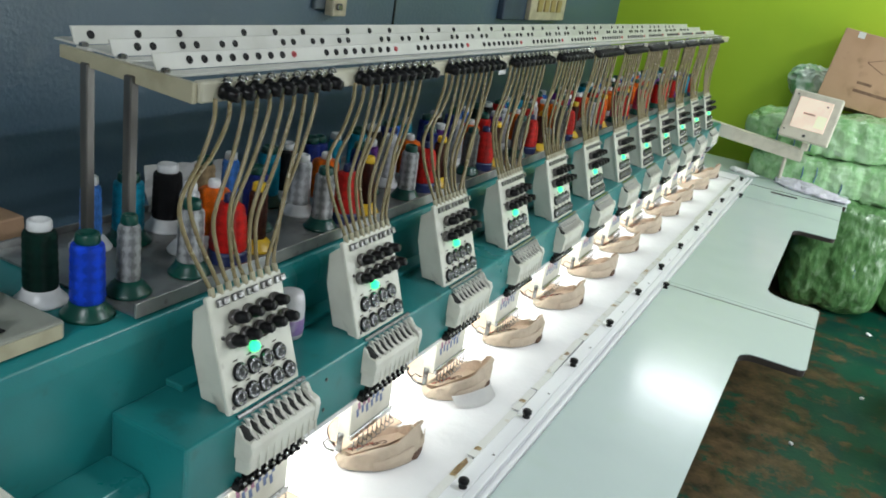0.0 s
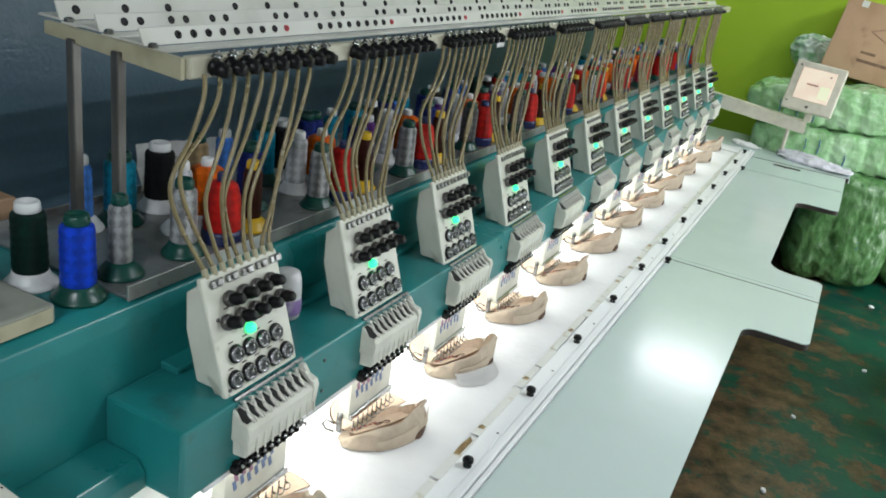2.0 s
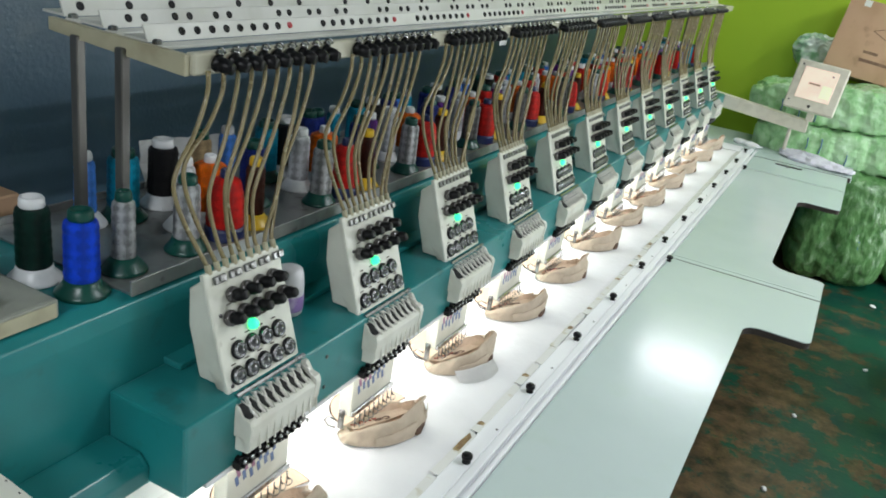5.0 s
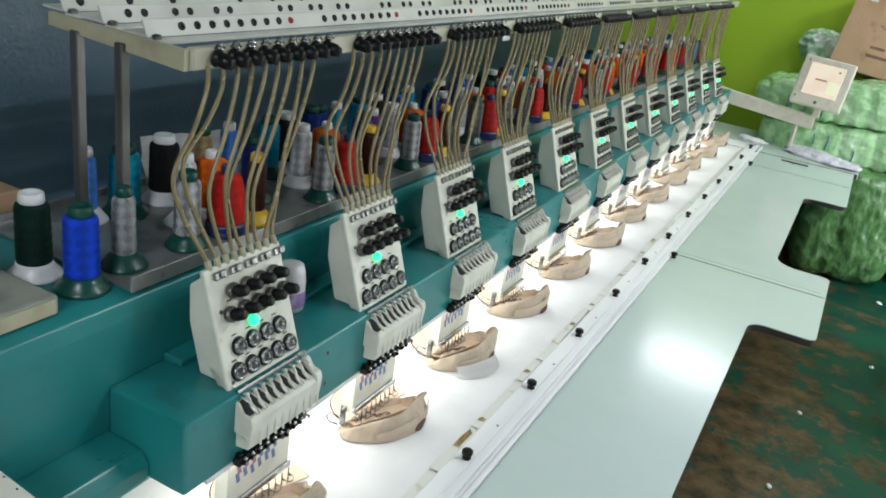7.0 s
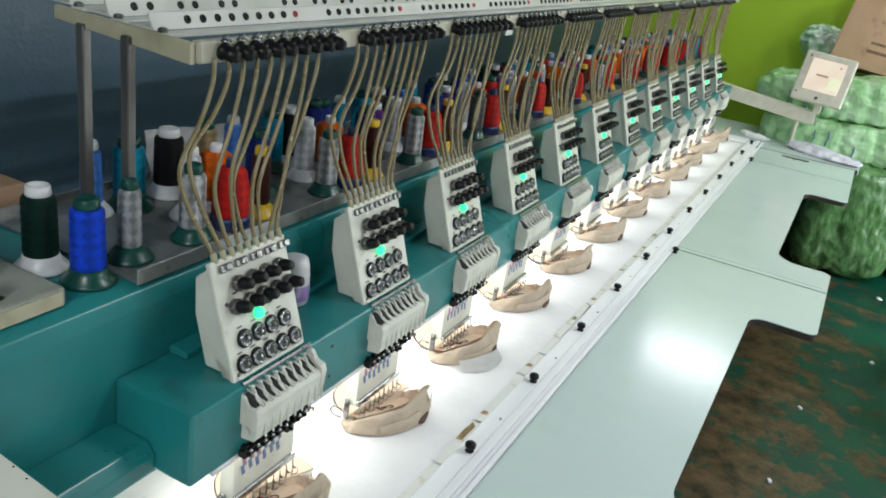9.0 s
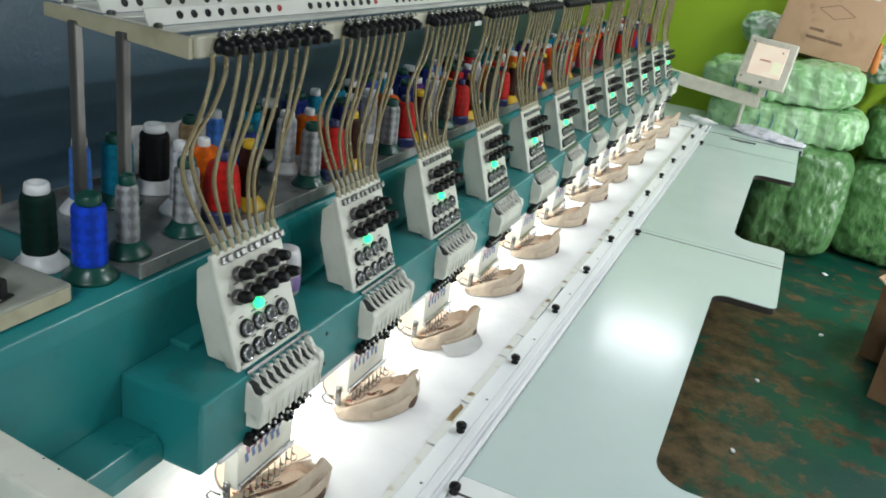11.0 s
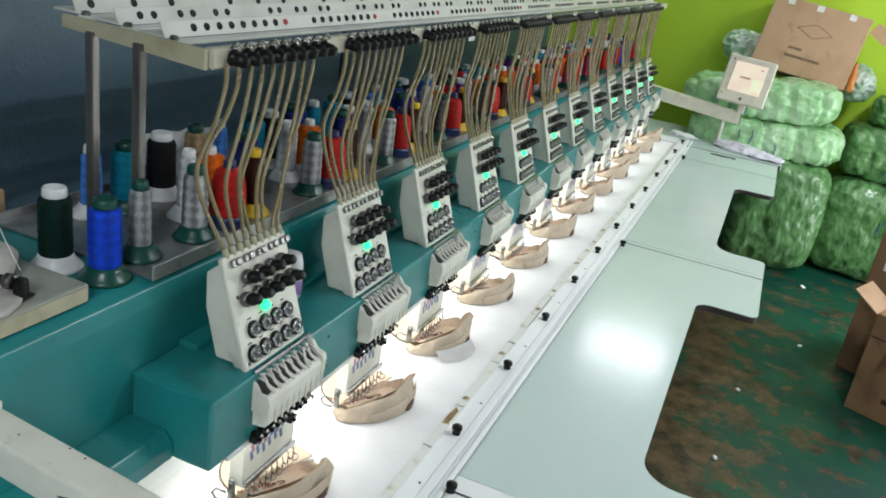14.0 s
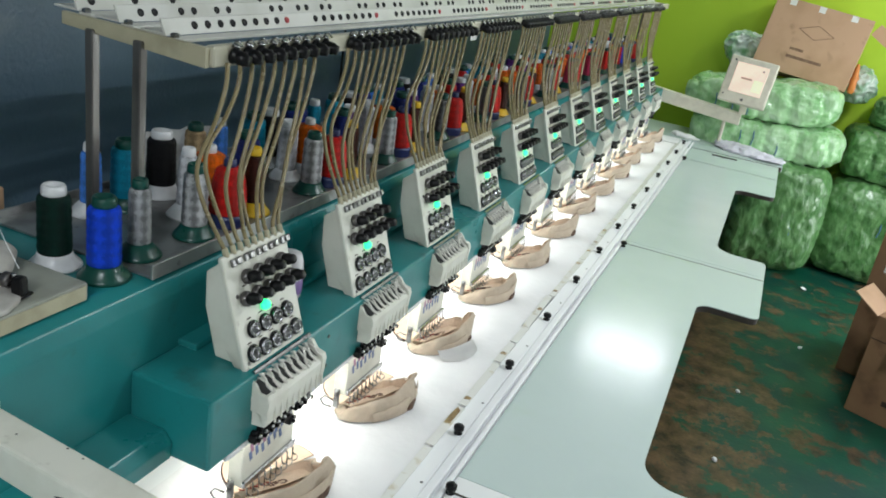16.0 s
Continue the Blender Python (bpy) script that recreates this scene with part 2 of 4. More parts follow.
def thread(name, c):
    """Shiny thread wound crosswise: two sets of helical lays that cross round the cone, their sheen mixed into the
    colour.
    """
    shine = name.startswith(("silver", "grey"))
    m = mat(name, c, 0.30 if shine else 0.36, 0.5 if shine else 0.0, second=tuple(v * 0.8 for v in c), scale=60, stretch=(1, 1, 0.8), bump=0.0, rvar=0.06, spec=0.3 if shine else 0.14)
    nt = m.node_tree
    L = nt.links.new
    b = nt.nodes["Principled BSDF"]
    base = b.inputs["Base Color"].links[0].from_socket

    def op(kind, a, c2=None):
        n = nt.nodes.new("ShaderNodeMath")
        n.operation = kind
        for i, v in enumerate((a, c2)):
            if isinstance(v, (int, float)):
                n.inputs[i].default_value = v
            elif v is not None:
                L(v, n.inputs[i])
        return n.outputs[0]

    sep = nt.nodes.new("ShaderNodeSeparateXYZ")
    L(nt.nodes.new("ShaderNodeTexCoord").outputs["Object"], sep.inputs[0])
    ang = op("MULTIPLY", op("ARCTAN2", sep.outputs[1], sep.outputs[0]), 3)
    lift = op("MULTIPLY", sep.outputs[2], 150)
    wob = nt.nodes.new("ShaderNodeTexNoise")
    wob.inputs["Scale"].default_value = 38
    oi = nt.nodes.new("ShaderNodeObjectInfo")
    lift = op("ADD", lift, op("ADD", op("MULTIPLY", wob.outputs[0], 7.0), op("MULTIPLY", oi.outputs["Random"], 6.0)))
    diamonds = op("MULTIPLY", op("SINE", op("ADD", ang, lift)), op("SINE", op("SUBTRACT", lift, ang)))
    fine = op("SINE", op("MULTIPLY", op("ADD", op("MULTIPLY", ang, 0.4), sep.outputs[2]), 2600))
    lay = nt.nodes.new("ShaderNodeMapRange")
    lay.inputs[1].default_value, lay.inputs[2].default_value = -0.15, 0.15
    L(diamonds, lay.inputs[0])
    # Bright and dark sheen of the crossing lays, put into the base colour.
    x = nt.nodes.new("ShaderNodeMix")
    x.data_type = "RGBA"
    L(lay.outputs[0], x.inputs[0]), L(base, x.inputs[6])
    x.inputs[7].default_value = (*(v * (0.33 if shine else 0.50) for v in c), 1)
    L(x.outputs[2], b.inputs["Base Color"])
    bp = nt.nodes.new("ShaderNodeBump")
    bp.inputs["Strength"].default_value, bp.inputs["Distance"].default_value = 0.5, 0.0016
    L(op("ADD", diamonds, op("MULTIPLY", fine, 0.12)), bp.inputs["Height"])
    L(bp.outputs[0], b.inputs["Normal"])
    return m


T = {n: thread(n + "_thread", c) for n, c in dict(
    silver=(0.60, 0.61, 0.63), red=(0.64, 0.016, 0.012), orange=(0.95, 0.17, 0.006), brown=(0.055, 0.014, 0.008), white=(0.74, 0.75, 0.78),
    black=(0.008, 0.008, 0.009), teal=(0.006, 0.30, 0.46), blue=(0.010, 0.075, 0.78), sky=(0.08, 0.28, 0.85), tan=(0.50, 0.36, 0.20),
    navy=(0.012, 0.028, 0.20), purple=(0.15, 0.035, 0.27), green=(0.004, 0.028, 0.02), pink=(0.60, 0.05, 0.13), grey=(0.16, 0.16, 0.16)).items()}


# ---- mesh helpers ----
def mesh_of(name, bm, material, smooth=False):
    me = bpy.data.meshes.new(name)
    bmesh.ops.recalc_face_normals(bm, faces=bm.faces)
    bm.to_mesh(me)
    bm.free()
    for p in me.polygons:
        p.use_smooth = smooth
    for m in material if isinstance(material, (list, tuple)) else (material,):
        me.materials.append(m)
    return me


def part(name, bm, material, parent=None, label="", smooth=False):
    ob = new(name, mesh_of(name, bm, material, smooth))
    if parent:
        ob.parent = parent
    return tagged(ob, label)


def shared(name, me, parent, m, label=""):
    ob = new(name, me)
    ob.parent = parent
    ob.matrix_basis = m
    return tagged(ob, label)


def thing(name, label, category, group="", kind="", at=(0, 0, 0)):
    ob = new(name)
    ob.empty_display_size = 0.05
    ob.location = at
    return tagged(ob, label, category, group, kind)


def box(x0, y0, z0, x1, y1, z1, bevel=0.003, seg=1, bm=None):
    bm = bm or bmesh.new()
    r = bmesh.ops.create_cube(bm, size=1, matrix=Matrix.LocRotScale(((x0 + x1) / 2, (y0 + y1) / 2, (z0 + z1) / 2), None, (x1 - x0, y1 - y0, z1 - z0)))
    if bevel:
        edges = {e for v in r["verts"] for e in v.link_edges}
        bmesh.ops.bevel(bm, geom=list(edges), offset=bevel, segments=seg, affect="EDGES", profile=0.6)
    return bm


def lathe(profile, sides=20, bm=None, m=None):
    """A solid of revolution about z from (radius, height) pairs."""
    bm = bm or bmesh.new()
    rings = [[bm.verts.new((r * math.cos(2 * math.pi * k / sides), r * math.sin(2 * math.pi * k / sides), z)) for k in range(sides)] for r, z in profile]
    for a, b in zip(rings, rings[1:]):
        for k in range(sides):
            bm.faces.new((a[k], a[(k + 1) % sides], b[(k + 1) % sides], b[k]))
    bm.faces.new(rings[0][::-1]), bm.faces.new(rings[-1])
    if m:
        bmesh.ops.transform(bm, matrix=m, verts=[v for r in rings for v in r])
    return bm


def prism(outline, y0, y1, bevel=0.003, bm=None, axis="y"):
    """An outline (a, b) drawn out along an axis; for y the outline is in x, z; for z in x, y."""
    bm = bm or bmesh.new()
    lift = (lambda p, h: (p[0], h, p[1])) if axis == "y" else (lambda p, h: (p[0], p[1], h))
    lo = [bm.verts.new(lift(p, y0)) for p in outline]
    hi = [bm.verts.new(lift(p, y1)) for p in outline]
    n = len(outline)
    bm.faces.new(lo), bm.faces.new(hi[::-1])
    for k in range(n):
        bm.faces.new((lo[k], lo[(k + 1) % n], hi[(k + 1) % n], hi[k]))
    bmesh.ops.recalc_face_normals(bm, faces=bm.faces)
    if bevel:
        bmesh.ops.bevel(bm, geom=list({e for v in lo + hi for e in v.link_edges}), offset=bevel, segments=2, affect="EDGES", profile=0.6)
    return bm


def sweep(points, r, sides=7, bm=None):
    """A round bar along points."""
    bm = bm or bmesh.new()
    pts = [Vector(p) for p in points]
    up, rings = Vector((0.3, 0.2, 1)), []
    for k, p in enumerate(pts):
        d = (pts[min(k + 1, len(pts) - 1)] - pts[max(k - 1, 0)]).normalized()
        a = (up - d * up.dot(d)).normalized()
        up = a
        b = d.cross(a)
        rings.append([bm.verts.new(p + r * (math.cos(2 * math.pi * s / sides) * a + math.sin(2 * math.pi * s / sides) * b)) for s in range(sides)])
    for u, v in zip(rings, rings[1:]):
        for s in range(sides):
            bm.faces.new((u[s], u[(s + 1) % sides], v[(s + 1) % sides], v[s]))
    bm.faces.new(rings[0][::-1]), bm.faces.new(rings[-1])
    return bm


def bezier(a, b, c, d, n=14):
    a, b, c, d = map(Vector, (a, b, c, d))
    return [(1 - t) ** 3 * a + 3 * t * (1 - t) ** 2 * b + 3 * t * t * (1 - t) * c + t ** 3 * d for t in (k / n for k in range(n + 1))]


def spline(knots, n=4):
    """A smooth line through the knots (Catmull-Rom)."""
    p = [Vector(q) for q in knots]
    p = [2 * p[0] - p[1], *p, 2 * p[-1] - p[-2]]
    out = []
    for a, b, c, d in zip(p, p[1:], p[2:], p[3:]):
        for k in range(n):
            t = k / n
            out.append(0.5 * (2 * b + (c - a) * t + (2 * a - 5 * b + 4 * c - d) * t * t + (3 * b - a - 3 * c + d) * t ** 3))
    return out + [p[-2]]


def sack(sx, sy, sz, seed, cuts=22, power=5.0, rough=0.03, band=0.0):
    """A stuffed, wrinkled bag of those full sizes that stands on z = 0."""
    bm = bmesh.new()
    bmesh.ops.create_cube(bm, size=2)
    bmesh.ops.subdivide_edges(bm, edges=bm.edges[:], cuts=cuts, use_grid_fill=True)
    off = Vector((seed * 3.1, seed * 1.7, seed * 2.3))
    for v in bm.verts:
        p = v.co.copy()
        k = (abs(p.x) ** power + abs(p.y) ** power + abs(p.z) ** power) ** (1 / power)
        p = p / k
        w = Vector((p.x * sx / 2, p.y * sy / 2, p.z * sz / 2))
        d = noise.fractal(w * 5 + off, 1.0, 2.0, 3) * rough + (0.35 - abs(noise.noise(w * 11 + off))) * rough * 1.1 + (0.35 - abs(noise.noise(w * 27 + off))) * rough * 0.55
        if band:
            d -= band * max(0, 1 - abs(((w.x + w.y * 0.4) / 0.21) % 1 - 0.5) * 7)
        w += p.normalized() * d
        w.z = max(-sz / 2, w.z) + sz / 2
        v.co = w
    return bm


def lettering(name, text, size, material, parent, m, label=""):
    cu = bpy.data.curves.new(name, "FONT")
    cu.body, cu.size, cu.extrude, cu.align_x = text, size, 0.0006, "CENTER"
    tmp = bpy.data.objects.new(name, cu)
    scene.collection.objects.link(tmp)
    me = bpy.data.meshes.new_from_object(tmp.evaluated_get(bpy.context.evaluated_depsgraph_get()))
    bpy.data.objects.remove(tmp)
    bpy.data.curves.remove(cu)
    me.materials.clear()
    me.materials.append(material)
    return shared(name, me, parent, m, label)


# ---- the room ----
def wall(name, x0, y0, z0, x1, y1, z1, material, label):
    return tagged(part(name, box(x0, y0, z0, x1, y1, z1, 0), material), label, "wall" if "wall" in name else name, kind="structure")


tagged(part("floor", box(-1.3, -3.4, -0.1, 3.4, 5.9, 0, 0), FLOOR), "worn green painted concrete floor with brown bare patches", "floor", kind="structure")
wall("wall_west", -1.29, -3.4, 0, -1.09, 5.9, 3.0, BLUEWALL, "dark blue glossy painted plaster wall")
wall("wall_north", -1.09, 5.7, 0, 3.4, 5.9, 3.0, GREENWALL, "lime green painted plaster wall")
wall("wall_south", -1.09, -3.4, 0, 3.4, -3.2, 3.0, WHITEWALL, "plain pale painted wall")
# Unseen wall; its opening is made up for the fill lamp.
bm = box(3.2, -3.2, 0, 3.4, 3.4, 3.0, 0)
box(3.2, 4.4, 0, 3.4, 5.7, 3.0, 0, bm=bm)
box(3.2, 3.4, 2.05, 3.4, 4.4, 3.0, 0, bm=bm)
tagged(part("wall_east", bm, WHITEWALL), "plain pale wall, unseen, with an opening added for fill light", "wall", kind="structure")
wall("ceiling", -1.3, -3.4, 3.0, 3.4, 5.9, 3.1, WHITEWALL, "plain white painted ceiling")
trim = tagged(part("trim", box(-1.092, 2.175, 0, -1.086, 2.187, 3.0, 0), BLACK), "dark joint between two blue wall panels", "wall joint", kind="structure")


# ---- machine body ----
H = 0.4
machine = thing("embroidery_machine", "long teal enamelled multi-head embroidery machine body on the floor", "embroidery machine")
part("rear_beam", prism([(-0.535, 0.86), (-0.125, 0.86), (-0.122, 1.215), (-0.132, 1.243), (-0.158, 1.256), (-0.535, 1.256)], -1.6, 4.95, 0.004), TEAL, machine, "teal enamelled steel beam", True)
part("front_beam", box(-0.123, -0.203, 0.966, 0.047, 4.78, 1.105, 0.006, 2), TEAL, machine, "teal enamelled box beam")
part("end_bracket", prism([(-0.124, 0.966), (-0.030, 0.966), (-0.028, 0.998), (-0.045, 1.019), (-0.124, 1.021)], -0.62, -0.204, 0.003), TEAL, machine)
part("stand", box(-0.56, -1.4, 0.0, -0.2, 4.8, 0.86, 0.01), TEAL, machine)
part("cable_cover", box(-0.122, -0.085, 1.106, -0.080, 4.7, 1.119, 0.002), TEAL, machine)
part("work_lamp", box(-0.05, -0.15, 0.956, -0.01, 4.72, 0.9655, 0.002), WHITEPL, machine, "slim white lamp housing under the beam")
part("work_lamp", box(0.0375, -0.15, 0.956, 0.047, 4.72, 0.9655, 0.001), WHITEPL, machine, "slim white lamp housing under the beam")
for y in (0.2, 1.2, 2.0, 3.6):
    part("screw", lathe([(0.004, 0), (0.004, 0.002), (0.002, 0.003)], 8, m=pose(0.047, y - 0.02, 1.07, 0, 90, 0)), DARKMET, machine)
    part("screw", lathe([(0.004, 0), (0.004, 0.002), (0.002, 0.003)], 8, m=pose(0.047, y - 0.02, 1.0, 0, 90, 0)), DARKMET, machine)
AR = pose(0, -0.503, -0.013, 0, 0, -5)
arm = part("end_arm", box(-0.165, -0.051, 1.166, 0.46, 0.0, 1.220, 0.005, 2), CREAM, machine, "cream painted arm with a chipped dark scratch")
arm.matrix_basis = AR
bm = prism([(0.095, 1.192), (0.115, 1.199), (0.140, 1.203), (0.180, 1.216), (0.183, 1.211), (0.150, 1.199), (0.120, 1.193)], -0.0522, -0.0508, 0)
part("scratch", bm, BLACK, arm, "dark chipped scratch")
part("arm_stop", box(-0.095, -0.012, 1.220, -0.068, -0.003, 1.236, 0.003), CREAM, arm)
for x, y in ((-0.01, -0.026), (0.06, -0.006), (0.09, -0.008)):
    part("scratch", box(x, y, 1.2199, x + 0.003, y + 0.002, 1.2204, 0), BLACK, arm)

tray = thing("cone_tray", "long galvanised steel tray holding thread cones", "tray")
part("base_sheet", box(-0.50, -0.148, 1.2565, -0.132, 4.92, 1.262, 0.001), STEEL, tray)
part("front_lip", box(-0.133, -0.150, 1.2565, -0.127, 4.92, 1.284, 0.001), STEEL, tray)
part("rear_lip", box(-0.506, -0.150, 1.2565, -0.500, 4.92, 1.276, 0.001), STEEL, tray)


# ---- thread rack above the cones ----
rack = thing("thread_rack", "white perforated thread guide rack on grey steel posts", "thread rack")
for x, y in ((-0.339, -0.069), (-0.233, -0.072), (-0.337, 4.9), (-0.231, 4.9)):
    part("post", box(x - 0.009, y - 0.009, 1.262, x + 0.009, y + 0.009, 1.637, 0.002), POST, rack, "grey steel post")
for y in (-0.066, 5.07):
    part("side_bar", prism([(-0.405, 1.634), (-0.10, 1.617), (-0.10, 1.651), (-0.405, 1.656)], y - 0.006, y + 0.006, 0.002), RACKB, rack, "yellowed painted flat bar")
part("front_bar", box(-0.112, -0.06, 1.618, -0.092, 5.064, 1.653, 0.003), BARPAINT, rack)
RAILS = ((-0.385, 1.658, 1.688), (-0.292, 1.655, 1.682), (-0.194, 1.651, 1.677))
for x, z0, z1 in RAILS:
    part("guide_rail", prism([(x - 0.055, z0), (x, z0), (x - 0.012, z1), (x - 0.016, z1), (x - 0.006, z0 + 0.004), (x - 0.055, z0 + 0.004)], -0.055, 5.06, 0.0008), RACKW, rack)
    part("rail_foot", box(x + 0.004, -0.058, z0 - 0.006, x + 0.032, 5.06, z0, 0.001), RACKW, rack)
    part("bolt", lathe([(0.008, 0), (0.008, 0.006), (0.004, 0.008)], 6, m=pose(x + 0.014, -0.05, z0)), CHROME, rack)
eye_mesh = mesh_of("eyelet", lathe([(0.0025, 0.001), (0.0075, 0.001), (0.0082, -0.002), (0.0055, 0.003), (0.003, 0.001)], 12), BLACK, True)
eye_small = mesh_of("eyelet", lathe([(0.0025, 0.001), (0.0070, 0.001), (0.0075, -0.002), (0.0050, 0.003), (0.003, 0.001)], 12), BLACK, True)
eye_red = mesh_of("eyelet", lathe([(0.0025, 0.001), (0.0062, 0.001), (0.0068, -0.002), (0.0050, 0.003), (0.003, 0.001)], 12), RED, True)


def on_rail(k, y, me):
    x, z0, z1 = RAILS[k]
    shared("eyelet", me, rack, pose(x - 0.0055, y, (z0 + z1) / 2 + 0.001, 0, 66, 0))


for i in range(12):
    for y in (-0.019, 0.087, 0.191):
        on_rail(0, y + H * i, eye_mesh)
    for y in (0.0, 0.035, 0.106, 0.142, 0.211, 0.248):
        on_rail(1, y + H * i, eye_small)
    for k in range(9):
        on_rail(2, 0.023 + 0.036 * k + H * i, eye_red if k == 8 else eye_small)
tens_mesh = mesh_of("tension_knob", lathe([(0.006, -0.002), (0.0138, 0.0), (0.0145, 0.006), (0.0110, 0.009), (0.0125, 0.012), (0.0125, 0.023), (0.0100, 0.026), (0.0095, 0.032), (0.003, 0.033)], 14), BLACK, True)
clip_bm = sweep([(-0.006, 0, -0.004), (0.002, 0, 0.010), (0.010, 0.001, 0.012), (0.015, 0.004, 0.004)], 0.0018, 6)
lathe([(0.007, 0), (0.0075, 0.002), (0.004, 0.004)], 8, clip_bm, pose(0, 0.008, 0.001, 0, 20, 0))
clip_mesh = mesh_of("wire_clip", clip_bm, CHROME, True)
for i in range(12):
    for k in range(9):
        y = -0.013 + 0.0366 * k + H * i
        shared("tension_knob", tens_mesh, rack, pose(-0.091, y, 1.637, 0, 100, 8))
        shared("wire_clip", clip_mesh, rack, pose(-0.090, y, 1.650, 0, 0, 0))
part("paper_tag", box(-0.0918, 1.112, 1.602, -0.0905, 1.160, 1.622, 0.0004), PAPER, rack, "white paper tag")


# ---- sewing heads ----
TILT = 18
FACE = Matrix(((0, -math.sin(radians(TILT)), math.cos(radians(TILT)), 0), (1, 0, 0, 0), (0, math.cos(radians(TILT)), math.sin(radians(TILT)), 1.2), (0, 0, 0, 1)))


def face_bm(bm):
    """Moves a mesh drawn on the front plate (right, up, out) onto the leaning plate."""
    bmesh.ops.transform(bm, matrix=FACE, verts=bm.verts)
    return bm


def sewing_head(kind):
    head = thing("sewing_head", "cream nine-needle sewing head with lit green lamp, on the teal beam", "sewing head", "sewing heads on the machine")
    part("housing", prism([(-0.072, 1.268), (-0.070, 1.20), (-0.043, 1.107), (0.036, 1.107), (0.020, 1.12), (-0.036, 1.29), (-0.046, 1.29)], -0.079, 0.101, 0.004), CREAM, head)
    bm = box(-0.088, -0.104, -0.010, 0.107, 0.112, 0, 0.004, 2)
    plate = part("face_plate", face_bm(bm), CREAM, head, "cream front plate with printed marks")
    for u, v in ((-0.068, 0.035), (-0.074, -0.09), (0.096, -0.082)):
        part("screw", face_bm(lathe([(0.004, 0), (0.004, 0.001), (0.002, 0.0016)], 8, m=pose(u, v, 0))), DARKMET, plate)
    marks = [(-0.044 + 0.035 * k, 0.048) for k in range(4)] + [(-0.05 + 0.035 * k, -0.012) for k in range(4)] + [(-0.062 + 0.034 * k, -0.055) for k in range(5)]
    for u, v in marks:
        part("printed_mark", face_bm(box(u - 0.006, v - 0.0012, 0, u + 0.006, v + 0.0012, 0.0004, 0)), PRINT, plate)
    part("printed_mark", face_bm(box(0.018, 0.005, 0, 0.024, 0.010, 0.0004, 0)), PRINT, plate)
    part("printed_mark", face_bm(box(0.027, 0.004, 0, 0.041, 0.013, 0.0004, 0)), PRINT, plate)
    # hose clamps along the upper edge
    for k in range(5):
        u = -0.070 + 0.038 * k
        bm = box(u, 0.089, 0, u + 0.030, 0.103, 0.006, 0.002)
        lathe([(0.005, 0.006), (0.005, 0.009), (0.003, 0.010)], 8, bm, pose(u + 0.015, 0.096, 0))
        part("hose_clamp", face_bm(bm), CLAMP, head, "dull steel hose clamp")
    # tension knobs: a chromed disc pair behind a black cap
    disc = lathe([(0.006, 0), (0.013, 0.001), (0.0145, 0.004), (0.0135, 0.007), (0.0145, 0.010), (0.012, 0.013), (0.006, 0.014)], 16)
    disc_me = mesh_of("tension_disc", disc, DARKMET, True)
    cap_me = mesh_of("knob_cap", lathe([(0.009, 0.012), (0.0115, 0.014), (0.0115, 0.024), (0.0095, 0.026), (0.0095, 0.034), (0.0075, 0.037), (0.003, 0.0375)], 14), BLACK, True)
    for u, v in [(-0.036 + 0.0353 * k, 0.063) for k in range(4)] + [(-0.052 + 0.0353 * k, 0.026) for k in range(5)]:
        d = shared("tension_disc", disc_me, head, FACE @ pose(u, v, 0), "dark chromed tension disc")
        shared("knob_cap", cap_me, d, Matrix(), "black ribbed knob")
    spring_me = mesh_of("check_spring", lathe([(0.0145, 0), (0.0155, 0.003), (0.0145, 0.008), (0.0115, 0.0095), (0.0105, 0.007), (0.0075, 0.007), (0.0065, 0.012), (0.002, 0.013)], 18), DARKCHROME, True)
    ring_me = mesh_of("dark_ring", lathe([(0.0168, 0), (0.0172, 0.002), (0.0155, 0.005), (0.0150, 0.001)], 18), BLACK, True)
    for u, v in [(-0.045 + 0.0353 * k, -0.034) for k in range(4)] + [(-0.058 + 0.0343 * k, -0.076) for k in range(5)]:
        d = shared("check_spring", spring_me, head, FACE @ pose(u, v, 0.0005), "round chromed check spring")
        shared("dark_ring", ring_me, d, Matrix())
    bm = lathe([(0.0100, 0), (0.0100, 0.006), (0.0075, 0.011), (0.0025, 0.013)], 14, m=pose(0, -0.003, 0))
    part("signal_lamp", face_bm(bm), LED, head, "lit green signal lamp", True)
    # take-up levers in a slotted cover
    out = [(0.030, 1.101), (0.044, 1.090), (0.060, 1.072), (0.078, 1.071), (0.085, 1.062), (0.081, 1.010), (0.076, 1.003), (0.048, 1.000), (0.0475, 1.09)]
    cover = part("lever_cover", prism(out, -0.085, 0.106, 0.003), COVER, head, "cream slotted lever cover")
    cheek = [(0.046, 1.100), (0.055, 1.099), (0.066, 1.083), (0.083, 1.079), (0.0875, 1.066), (0.084, 1.030), (0.047, 1.030)]
    part("cover_cheek", prism(cheek, 0.092, 0.108, 0.003), COVER, head)
    part("cover_cheek", prism([(x - 0.002, z - 0.010 if z > 1.05 else z) for x, z in cheek], -0.0875, -0.082, 0.002), COVER, head)
    part("guide_bar", sweep([(0.043, -0.082, 1.104), (0.043, 0.106, 1.104)], 0.005, 8), CHROME, head, "chrome thread guide bar")
    rib_me = mesh_of("cover_rib", box(-0.0015, -0.0022, -0.031, 0.0018, 0.0022, 0.029, 0.001), COVER)
    ridge_me = mesh_of("slot_rib", prism([(-0.017, -0.008), (0.021, -0.008), (0.0225, 0.004), (0.016, 0.0065), (0.006, 0.0025), (-0.017, 0.0015)], -0.0020, 0.0020, 0.0008), COVER)
    # Slots aren't cut: dark boxes on the solid cover paint their shade.
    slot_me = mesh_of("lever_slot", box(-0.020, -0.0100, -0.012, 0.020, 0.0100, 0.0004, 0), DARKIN)
